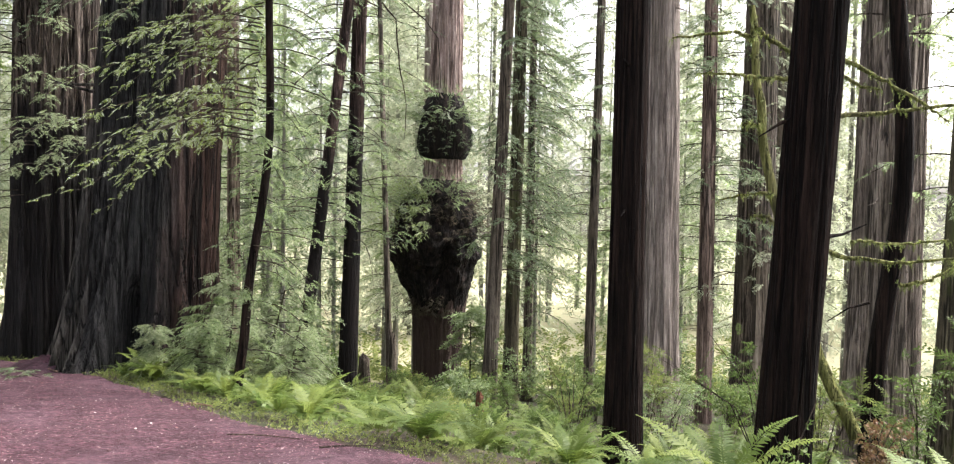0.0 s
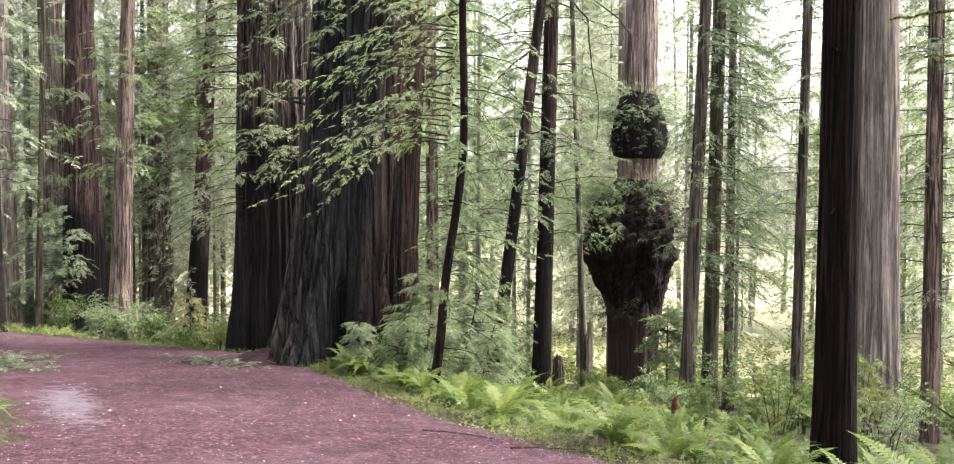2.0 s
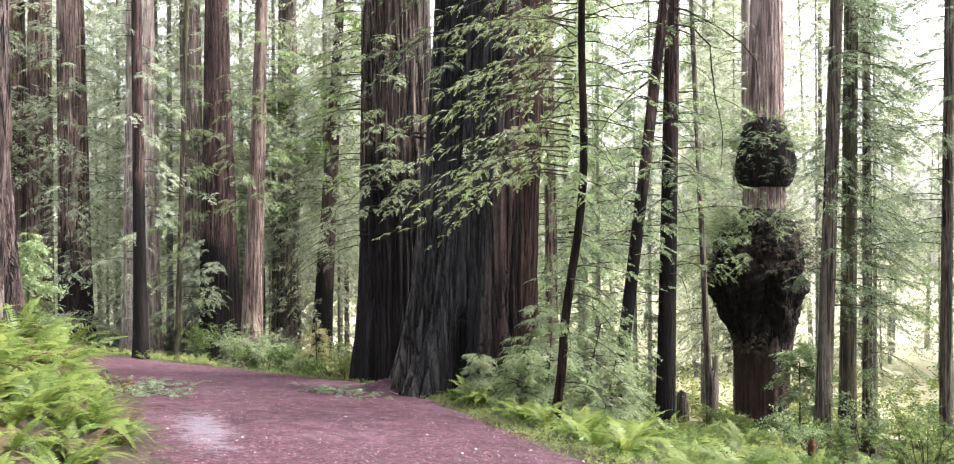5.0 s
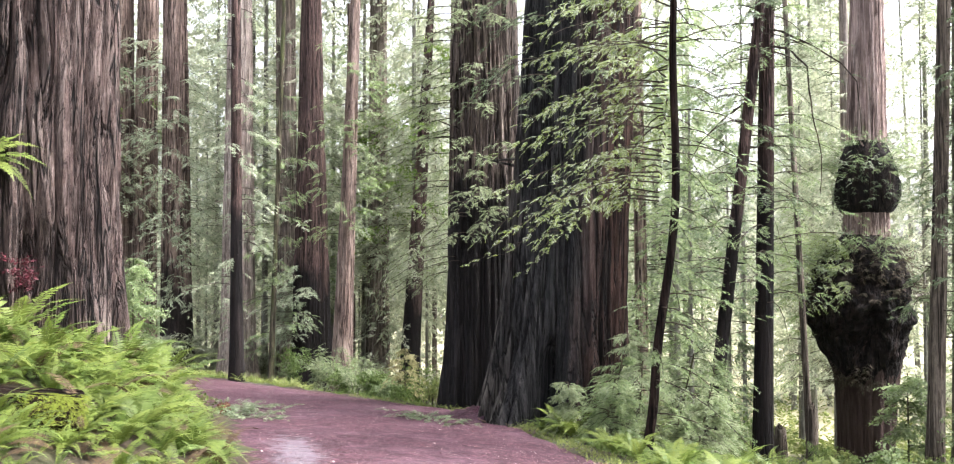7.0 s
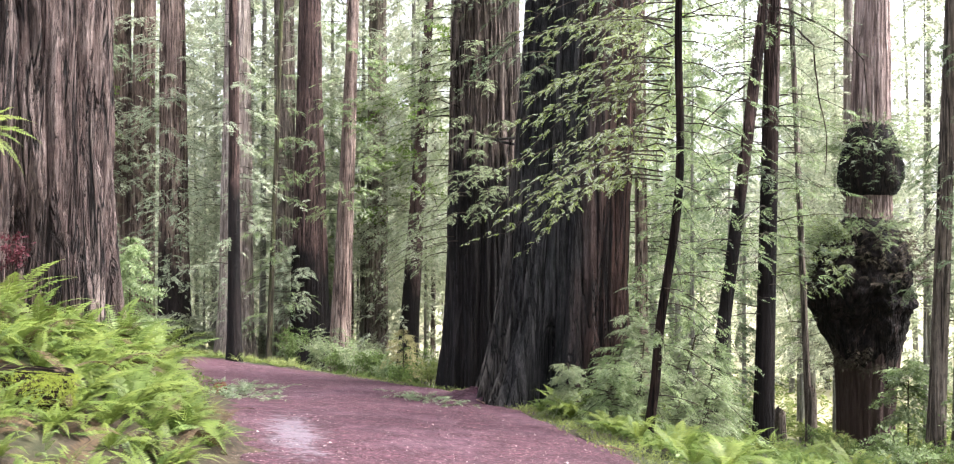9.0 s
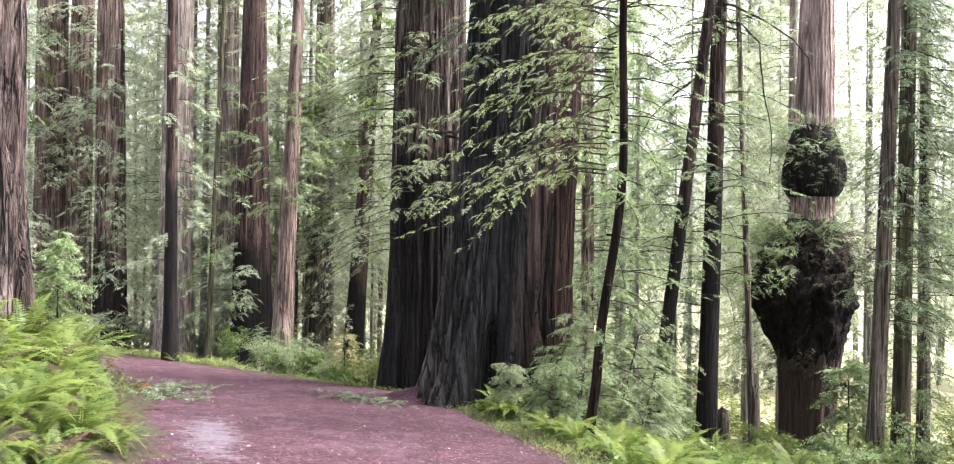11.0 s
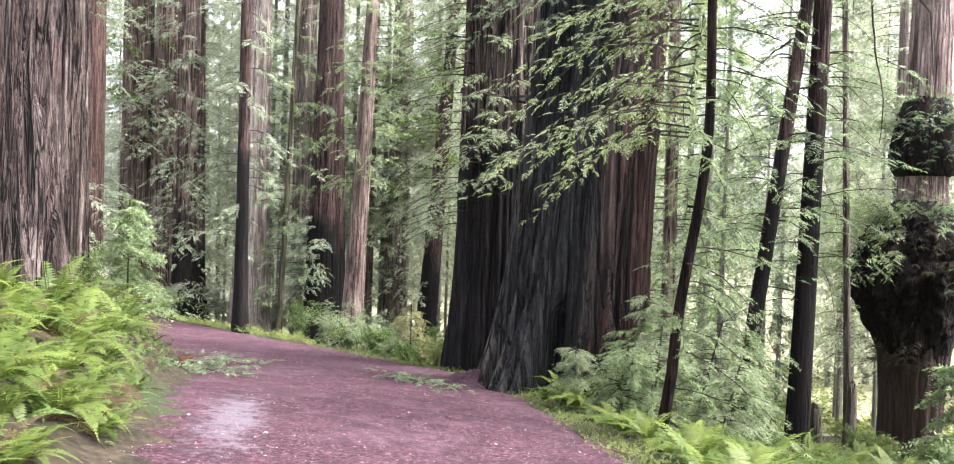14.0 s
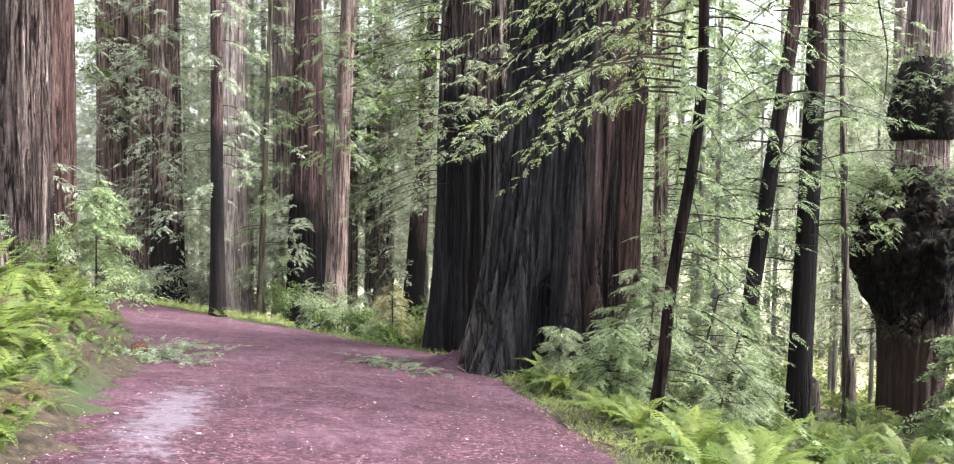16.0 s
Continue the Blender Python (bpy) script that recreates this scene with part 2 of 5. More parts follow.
M_TWIG = bark("twig_bark", (0.03, 0.022, 0.016), (0.08, 0.06, 0.045), (0.15, 0.12, 0.09), fibre=20)
M_MOSSY_LIMB = bark("moss_covered_limb", (0.07, 0.075, 0.02), (0.18, 0.18, 0.055), (0.34, 0.32, 0.13), fibre=14, stain=(0.12, 0.10, 0.06))
M_NEEDLE = leaf("conifer_needles", [(0.070, 0.112, 0.036), (0.135, 0.175, 0.092), (0.215, 0.26, 0.15), (0.105, 0.145, 0.085), (0.26, 0.30, 0.20)], 0.48, 0.45)
M_NEEDLE_FRESH = leaf("fresh_conifer_needles", [(0.11, 0.162, 0.055), (0.195, 0.256, 0.105), (0.275, 0.338, 0.165), (0.16, 0.216, 0.10), (0.30, 0.35, 0.22)], 0.52, 0.45)
M_NEEDLE_SLIM = leaf("fresh_and_silvery_needles", [(0.11, 0.155, 0.04), (0.23, 0.30, 0.06), (0.46, 0.49, 0.39), (0.19, 0.265, 0.05), (0.55, 0.57, 0.49), (0.30, 0.38, 0.07), (0.14, 0.19, 0.07)], 0.44, 0.38)
M_NEEDLE_GREY = leaf("silvery_conifer_needles", [(0.18, 0.225, 0.135), (0.30, 0.345, 0.22), (0.42, 0.455, 0.335), (0.225, 0.27, 0.16)], 0.46, 0.4)
M_NEEDLE_PALE = leaf("pale_young_needles", [(0.17, 0.215, 0.10), (0.26, 0.31, 0.17), (0.36, 0.40, 0.26), (0.22, 0.265, 0.13), (0.13, 0.17, 0.075)], 0.5, 0.45)
# Haze and bright open light are put into these far needles' pale greens.
M_NEEDLE_HAZE = leaf("haze_paled_needles", [(0.235, 0.265, 0.17), (0.355, 0.385, 0.262), (0.465, 0.48, 0.36), (0.31, 0.34, 0.22)], 0.56, 0.5)
M_SHRUB = leaf("shrub_leaves", [(0.058, 0.094, 0.024), (0.098, 0.145, 0.038), (0.145, 0.195, 0.062), (0.076, 0.112, 0.034)], 0.44, 0.5, gloss=0.2)
M_GOLD = leaf("yellow_green_leaves", [(0.125, 0.165, 0.040), (0.185, 0.22, 0.062), (0.24, 0.26, 0.095), (0.105, 0.145, 0.038)], 0.48)
M_FERN = leaf("sword_fern_fronds", [(0.060, 0.098, 0.016), (0.105, 0.150, 0.026), (0.165, 0.205, 0.042), (0.076, 0.118, 0.022)], 0.42, 0.5, per_object=True, gloss=0.25)
M_FERN_DRY = leaf("dry_fern_fronds", [(0.040, 0.022, 0.010), (0.065, 0.038, 0.016)], 0.3, 0.7, per_object=True)
M_PATH = earth("red_brown_mulch_path", [(0.36, (0.007, 0.0027, 0.0037)), (0.46, (0.037, 0.0138, 0.019)), (0.55, (0.080, 0.033, 0.046)), (0.63, (0.14, 0.075, 0.09)), (0.72, (0.32, 0.26, 0.265))], 17.0, (0.088, 0.047, 0.062), relief=0.06, third=(0.023, 0.0085, 0.0125))


def worn_patch(m, place, turn, reach, colour):
    """A pale scuffed patch with streaky ragged limits on an earth material."""
    t = m.node_tree
    p = next(n for n in t.nodes if n.type == "BSDF_PRINCIPLED")
    old = p.inputs["Base Color"].links[0].from_socket
    tc = t.nodes.new("ShaderNodeTexCoord")
    mp = t.nodes.new("ShaderNodeMapping")
    mp.vector_type = "TEXTURE"
    mp.inputs["Location"].default_value = (*place, 0)
    mp.inputs["Rotation"].default_value = (0, 0, turn)
    mp.inputs["Scale"].default_value = (*reach, 100)
    t.links.new(tc.outputs["Object"], mp.inputs[0])
    far = t.nodes.new("ShaderNodeVectorMath")
    far.operation = "LENGTH"
    t.links.new(mp.outputs[0], far.inputs[0])
    streak = noise_tex(t, coords(t, (3.2, 3.2, 3.2)), 1.0, 8.0, 0.8, 0.3)
    add = t.nodes.new("ShaderNodeMath")
    add.operation = "MULTIPLY_ADD"
    add.inputs[1].default_value = -3.2
    t.links.new(streak, add.inputs[0])
    t.links.new(far.outputs["Value"], add.inputs[2])
    mr = node(t, "ShaderNodeMapRange")
    mr.inputs["From Min"].default_value, mr.inputs["From Max"].default_value = -1.35, -0.75
    mr.inputs["To Min"].default_value, mr.inputs["To Max"].default_value = 0.45, 0.0
    t.links.new(add.outputs[0], mr.inputs[0])
    t.links.new(mix(t, mr.outputs[0], old, colour), p.inputs["Base Color"])


worn_patch(M_PATH, (-8.1, 10.0), 2.31, (3.4, 0.55), (0.19, 0.175, 0.20))
M_DUFF = earth("forest_floor_duff", [(0.32, (0.008, 0.006, 0.004)), (0.5, (0.028, 0.021, 0.013)), (0.7, (0.07, 0.052, 0.03))], 9.0, (0.025, 0.045, 0.012))
M_MEADOW = earth("pale_dry_grass", [(0.3, (0.18, 0.17, 0.095)), (0.5, (0.26, 0.24, 0.15)), (0.7, (0.35, 0.32, 0.215))], 3.0, (0.21, 0.215, 0.12))
M_LITTER = leaf("fallen_needles_and_chips", [(0.05, 0.02, 0.02), (0.12, 0.055, 0.055), (0.20, 0.14, 0.135), (0.03, 0.013, 0.014), (0.36, 0.30, 0.29), (0.07, 0.03, 0.03)], 0.05, 0.85)
M_WOOD = bark("bare_wood", (0.16, 0.09, 0.06), (0.34, 0.22, 0.16), (0.55, 0.42, 0.32), fibre=22, stain=(0.3, 0.2, 0.14))
M_RUST_STUB = bark("rotten_orange_wood", (0.06, 0.022, 0.012), (0.16, 0.065, 0.036), (0.27, 0.14, 0.085), fibre=16, stain=(0.08, 0.035, 0.022))
M_MAPLE = leaf("bright_maple_leaves", [(0.10, 0.165, 0.035), (0.15, 0.225, 0.05), (0.205, 0.275, 0.07)], 0.5, 0.45)
M_TAN = leaf("yellowish_tan_needles", [(0.25, 0.235, 0.10), (0.33, 0.30, 0.15), (0.20, 0.20, 0.08), (0.38, 0.34, 0.19)], 0.4)
M_DEAD = leaf("dead_brown_fronds", [(0.040, 0.024, 0.011), (0.062, 0.041, 0.018), (0.028, 0.016, 0.008), (0.08, 0.056, 0.026)], 0.2, 0.8)
M_MOSS = leaf("bright_moss", [(0.12, 0.15, 0.018), (0.18, 0.21, 0.03), (0.09, 0.11, 0.015)], 0.3, 0.8)
M_RUSSET = leaf("russet_shrub_leaves", [(0.10, 0.055, 0.03), (0.15, 0.085, 0.045), (0.12, 0.10, 0.04), (0.08, 0.04, 0.025)], 0.35)
M_SPROUT = leaf("brown_twiggy_shoots", [(0.055, 0.040, 0.030), (0.085, 0.065, 0.045), (0.045, 0.050, 0.028), (0.11, 0.09, 0.06), (0.07, 0.05, 0.042)], 0.25, 0.8)
M_REDLEAF = leaf("dark_red_leaves", [(0.06, 0.012, 0.018), (0.10, 0.022, 0.03), (0.04, 0.014, 0.014)], 0.3)

# ---- terrain ----
S_R = [0, 5.7, 7.8, 10.2, 12.9, 17.7, 20.8, 24.3, 26.1, 31, 38.5, 44, 50, 70, 120]
V_R = [5.5, 5.5, 5.5, 5.6, 6.0, 6.7, 7.0, 6.8, 5.9, 4.2, 0.8, -1.4, -3.6, -12, -40]
S_L = [0, 6, 10.2, 13.4, 17.8, 21.2, 29.5, 32.5, 47.3, 70, 120]
V_L = [-1.6, -0.6, 0.3, 0.1, 0.1, -0.4, -1.6, -1.9, -5.2, -16, -46]


def along(x, y):
    return -0.7 * x + 0.714 * y, 0.714 * x + 0.7 * y


def plan(s, v):
    return -0.7 * s + 0.714 * v, 0.714 * s + 0.7 * v


def height(x, y):
    """The ground: a road bed falling gently ahead, a fern bank on its uphill side, a slope dropping away on the other."""
    x, y = np.asarray(x, float), np.asarray(y, float)
    s, v = along(x, y)
    b = 0.15 + 0.0036 * x - 0.1345 * y
    b = np.where(b > -7, b, -7 - 2.5 * (1 - np.exp(np.minimum(0, b + 7) / 2.5)))
    b = np.where(b < 1.2, b, 1.2 + 1.5 * (1 - np.exp(-np.maximum(0, b - 1.2) / 1.5)))
    r = np.maximum(0, v - np.interp(s, S_R, V_R))
    l = np.maximum(0, np.interp(s, S_L, V_L) - v)
    k = np.clip(1 - (s - 20) / 22, 0.35, 1) * np.clip(0.45 + 0.55 * (s - 6) / 6, 0.45, 1)
    return b - 5.0 * (1 - np.exp(-r * 0.028)) + 0.10 * np.exp(-((r - 0.5) / 0.4) ** 2) * (r > 0) + k * 2.0 * (1 - np.exp(-l / 2.4)) * (l < 60)


def ground_z(x, y):
    return float(height(x, y))


def np_mesh(name, verts, quads, mat, smooth=True):
    me = bpy.data.meshes.new(name)
    verts, quads = np.asarray(verts, np.float32).reshape(-1, 3), np.asarray(quads, np.int32)
    me.vertices.add(len(verts))
    me.vertices.foreach_set("co", verts.ravel())
    k = quads.shape[1]
    me.loops.add(quads.size)
    me.loops.foreach_set("vertex_index", quads.ravel())
    me.polygons.add(len(quads))
    me.polygons.foreach_set("loop_start", np.arange(0, quads.size, k, dtype=np.int32))
    me.polygons.foreach_set("use_smooth", np.full(len(quads), smooth))
    me.update(calc_edges=True)
    me.validate()
    me.materials.append(mat)
    return me


def part(name, me, parent, label="", kind=""):
    ob = new(name, me)
    ob.parent = parent
    return tagged(ob, label, kind=kind)


def grid_faces(rows, cols, wrap=False):
    i, j = np.meshgrid(np.arange(rows - 1), np.arange(cols if wrap else cols - 1), indexing="ij")
    a, b = i * cols + j, i * cols + (j + 1) % cols
    return np.stack([a, b, b + cols, a + cols], -1).reshape(-1, 4)


def rough_field(x, y, scale, seed=0.0):
    return np.array([noise.noise((a * scale, b * scale, seed)) for a, b in zip(np.ravel(x), np.ravel(y))]).reshape(np.shape(x))


# Ground sheet: fine near the trail, coarse towards the horizon.
gx = np.concatenate([np.linspace(-900, -90, 14), np.linspace(-80, 40, 160), np.linspace(50, 900, 14)])
gy = np.concatenate([np.linspace(-400, -40, 8), np.linspace(-30, 80, 150), np.linspace(90, 1100, 16)])
X, Y = np.meshgrid(gx, gy, indexing="ij")
S, V = along(X, Y)
on_path = (V < np.interp(S, S_R, V_R) + 0.3) & (V > np.interp(S, S_L, V_L) - 0.2)
Z = height(X, Y) + np.where(on_path, -0.06, 0.10 * rough_field(X, Y, 0.7) + 0.06 * rough_field(X, Y, 2.3, 4.0))
ground = new("ground", np_mesh("ground", np.stack([X, Y, Z], -1), grid_faces(len(gx), len(gy)), M_DUFF))
tagged(ground, "dark brown duff and moss on the forest floor", "ground", kind="structure")

# Open pale grass beyond the wood's edge, down the slope.
mx, my = np.linspace(-90, 150, 80), np.linspace(50, 330, 60)
MX, MY = np.meshgrid(mx, my, indexing="ij")
MX, MY = MX - 0.10 * (MY - 50), MY + 0.12 * np.maximum(0, -14 - MX)
MZ = height(MX, MY) + 0.35 + 0.25 * rough_field(MX, MY, 0.15, 8.0) - 0.6 * np.exp(-(MY - 50) / 3)
meadow = new("meadow", np_mesh("meadow", np.stack([MX, MY, MZ], -1), grid_faces(80, 60), M_MEADOW))
tagged(meadow, "pale yellow-green open grassland beyond the trees", "grass", kind="structure")

# The trail: a sheet of its own that follows both edges, with a worn crown and ragged rims.
ps = np.linspace(-6, 66, 420)
pf = np.linspace(0, 1, 70)
PS, PF = np.meshgrid(ps, pf, indexing="ij")
edge_r = np.interp(ps, S_R, V_R) + 0.12 * rough_field(ps, 0 * ps, 1.3, 2.0) + 0.06 * rough_field(ps, 0 * ps, 5.0, 3.0)
edge_l = np.interp(ps, S_L, V_L) + 0.16 * rough_field(ps, 0 * ps, 1.1, 7.0) + 0.06 * rough_field(ps, 0 * ps, 5.0, 9.0)
PV = edge_l[:, None] * (1 - PF) + edge_r[:, None] * PF
PX, PY = plan(PS, PV)
PZ = 0.15 + 0.0036 * PX - 0.1345 * PY
PZ = PZ + 0.035 * rough_field(PX, PY, 0.5, 1.0) + 0.012 * rough_field(PX, PY, 3.0, 5.0) + 0.006 * rough_field(PX, PY, 11.0, 6.0)
PZ = PZ - 0.12 * np.clip((np.abs(PF - 0.5) - 0.47) / 0.03, 0, 1) + 0.01
trail = new("trail", np_mesh("trail", np.stack([PX, PY, PZ], -1), grid_faces(len(ps), len(pf)), M_PATH))
tagged(trail, "wide reddish-brown mulch trail curving through the forest", "path", kind="structure")


# ---- trunks ----
def trunk_mesh(name, mat, tall, r0, r1, lean=(0, 0), bend=(), flare=0.35, flare_h=1.2, furrow=0.05, ribs=9.0, segs=40, rings=60, seed=0.0, lobes=0.0, crack=0.0, flute=None, scar=None, swell=None, sink=0.6):
    """A tapered trunk standing at the origin, with root flare, vertical furrows and, where given, lobes, narrow cracks, a fluted foot (depth, how many, reach) and a burnt hollow (angle, half width, height, depth)."""
    zs = -sink + (tall + sink) * np.linspace(0, 1, rings) ** 1.25
    th = np.linspace(0, 2 * math.pi, segs, endpoint=False)
    out = np.empty((rings, segs, 3), np.float32)
    for i, z in enumerate(zs):
        u = max(0.0, z) / tall
        base = (r0 + (r1 - r0) * min(1.0, u * 1.0)) * (1 + flare * math.exp(-max(-0.3, z) / flare_h))
        if swell:
            base *= 1 + swell[1] * math.exp(-(((z - swell[0]) / swell[2]) ** 2))
        cx, cy = lean[0] * z, lean[1] * z
        for (bz, bx, by, width) in bend:
            w = math.exp(-(((z - bz) / width) ** 2))
            cx, cy = cx + bx * w, cy + by * w
        for j, a in enumerate(th):
            ca, sa = math.cos(a), math.sin(a)
            ridge = noise.noise((ca * ribs * 0.5 + seed, sa * ribs * 0.5, z * 0.13 + seed)) + 0.5 * noise.noise((ca * ribs * 1.3, sa * ribs * 1.3 + seed, z * 0.3))
            ridge = ridge if ridge < 0 else 0.55 * ridge
            r = base * (1 + furrow * 1.6 * ridge)
            if lobes:
                r *= 1 + lobes * math.exp(-max(0, z) / (flare_h * 2.5)) * noise.noise((ca * 1.6 + seed, sa * 1.6, z * 0.05 + seed * 2))
            if crack:
                w = a + 0.05 * noise.noise((a * 2, z * 0.9, seed))
                cw, sw = math.cos(w), math.sin(w)
                c1 = 1 - abs(noise.noise((cw * ribs * 0.75, sw * ribs * 0.75 + seed, z * 0.16 + seed)))
                c2 = 1 - abs(noise.noise((cw * ribs * 1.7, sw * ribs * 1.7 + seed, z * 0.33 + seed)))
                r -= base * crack * (c1**9 + 0.45 * c2**8)
            if flute:
                fold = 1 - 2 * abs(noise.noise((ca * flute[1], sa * flute[1], z * 0.05 + seed)))
                r *= 1 + flute[0] * math.exp(-max(0, z) / flute[2]) * (fold - 0.5)
            if scar:
                off = abs((a - scar[0] + math.pi) % (2 * math.pi) - math.pi) / (scar[1] * (1.1 - 0.6 * max(0, z) / scar[2]) + 1e-3)
                if z < scar[2] and off < 1:
                    r -= scar[3] * (1 - off**3) * min(1.0, (scar[2] - z) / 0.8) * (0.8 + 0.4 * noise.noise((ca * 4, sa * 4, z)))
            out[i, j] = (cx + r * ca, cy + r * sa, z)
    return np_mesh(name, out, grid_faces(rings, segs, True), mat)


TREES = {}


def tree(key, label, x, y, lean, r, rt, mat, tall=26.0, group="redwood trees of the grove", category="tree", stubs=3, **more):
    """A tree: an empty at its foot that carries the trunk and, later, its branches."""
    z = ground_z(x, y)
    root = new("redwood_tree")
    root.location = (x, y, z)
    tagged(root, label, category, group)
    slope = (rt - r) / 11.0
    top = max(0.25 * r, r + slope * tall * 0.8)
    part("trunk", trunk_mesh("trunk", mat, tall, r, top, lean=lean, seed=len(TREES) * 3.7, **more), root)
    rnd = random.Random(len(TREES) + 400)
    for k in range(stubs):
        h = rnd.uniform(0.16, 0.6) * tall
        az = rnd.uniform(2.6, 6.8)
        rad = (r + (top - r) * h / tall) * 0.8
        size = rnd.uniform(0.15, 0.6) * (1 + r)
        d = Vector((math.cos(az), math.sin(az), rnd.uniform(-0.5, 0.25)))
        p = Vector((lean[0] * h + rad * math.cos(az), lean[1] * h + rad * math.sin(az), h))
        b = Bunch(k)
        b.twig([p, p + d * size * 0.5, p + d * size + Vector((0, 0, rnd.uniform(-0.15, 0.1)))], 0.02 + 0.02 * r, 0.006, 6)
        part("branch_stub", np_mesh("branch_stub", b.tv[0], b.tq[0], mat), root)
    TREES[key] = (root, lean, r, top, tall)
    return root


# ---- foliage kit ----
def spray_template(seed, pairs=8, wide=0.034, spread=0.32):
    """A flat feathery conifer spray, 1 long in +x: a stem with paired narrow leaflets that droop a little at their tips."""
    rnd = random.Random(seed)
    v, q = [], []

    def blade(p, d, n, length, w):
        k = len(v)
        tip = p + d * length - Vector((0, 0, 0.18 * length))
        mid = p + d * length * 0.45
        v.extend([p, mid + n * w, tip, mid - n * w])
        q.append((k, k + 1, k + 2, k + 3))

    for i in range(pairs):
        u = (i + 0.6) / pairs
        for side in (1, -1):
            if rnd.random() < 0.1:
                continue
            p = Vector((u, 0, -0.22 * u * u + 0.02 * rnd.uniform(-1, 1)))
            a = radians(rnd.uniform(38, 66)) * side
            d = Vector((math.cos(a), math.sin(a), rnd.uniform(-0.25, 0.15)))
            blade(p, d, Vector((-math.sin(a), math.cos(a), rnd.uniform(-0.7, 0.7))).normalized(), spread * (1.15 - 0.75 * u) * rnd.uniform(0.7, 1.2), wide)
    blade(Vector((0.0, 0, 0)), Vector((1, 0, -0.08)), Vector((0, 1, 0)), 1.05, 0.012)
    return np.array(v, np.float32), np.array(q, np.int32)


def leafy_template(seed, count=11):
    """A twig with small oval leaves set all round, 1 long in +x."""
    rnd = random.Random(seed)
    v, q = [], []
    for i in range(count):
        u = (i + 0.5) / count
        a = rnd.uniform(0, 6.3)
        d = Vector((rnd.uniform(0.2, 0.7), math.cos(a), 0.8 * math.sin(a))).normalized()
        n = d.cross(Vector((rnd.uniform(-1, 1), rnd.uniform(-1, 1), 1))).normalized()
        p, k, length = Vector((u, 0, 0)), len(v), rnd.uniform(0.16, 0.28)
        v.extend([p, p + d * length * 0.5 + n * length * 0.3, p + d * length, p + d * length * 0.5 - n * length * 0.3])
        q.append((k, k + 1, k + 2, k + 3))
    v.extend([Vector((0, 0.008, 0)), Vector((1, 0.004, 0)), Vector((1, -0.004, 0)), Vector((0, -0.008, 0))])
    q.append((len(v) - 4, len(v) - 3, len(v) - 2, len(v) - 1))
    return np.array(v, np.float32), np.array(q, np.int32)


def frond_template(seed, pairs=22, droop=0.55, reach=0.155, half=0.021):
    """One sword fern frond, 1 long: rises, arches over and droops, with narrow pinnae on both sides."""
    rnd = random.Random(seed)
    v, q = [], []

    def at(u):
        return Vector((0.86 * u, 0.04 * math.sin(2.5 * u), 0.62 * u - droop * u * u * 1.15))

    for i in range(pairs):
        u = 0.10 + 0.9 * i / pairs
        p, fwd = at(u), (at(u + 0.02) - at(u)).normalized()
        length = reach * math.sin(math.pi * min(1, (u * 0.92 + 0.13)) ** 0.9) + 0.012
        for side in (1, -1):
            d = (Vector((0, side, 0)) + fwd * rnd.uniform(0.15, 0.4) + Vector((0, 0, rnd.uniform(-0.28, 0.05)))).normalized()
            k = len(v)
            mid = p + d * length * 0.35
            v.extend([p - fwd * half * 0.7, mid - fwd * half, p + d * length, mid + fwd * half])
            q.append((k, k + 1, k + 2, k + 3))
    steps = 7
    for i in range(steps):
        a, b, k = at(i / steps), at((i + 1) / steps), len(v)
        w = 0.008 * (1 - 0.8 * i / steps)
        v.extend([a + Vector((0, w, 0)), b + Vector((0, w * 0.85, 0)), b - Vector((0, w * 0.85, 0)), a - Vector((0, w, 0))])
        q.append((k, k + 1, k + 2, k + 3))
    return np.array(v, np.float32), np.array(q, np.int32)


SPRAYS = [spray_template(i) for i in range(5)]
COARSE = [spray_template(20 + i, 5, 0.058, 0.42) for i in range(4)]
LEAFY = [leafy_template(40 + i) for i in range(4)]
FRONDS = [frond_template(60 + i, 31, 0.40 + 0.10 * i, 0.115, 0.014) for i in range(5)]
LOWFROND = [frond_template(70 + i, 9, 0.6) for i in range(2)]


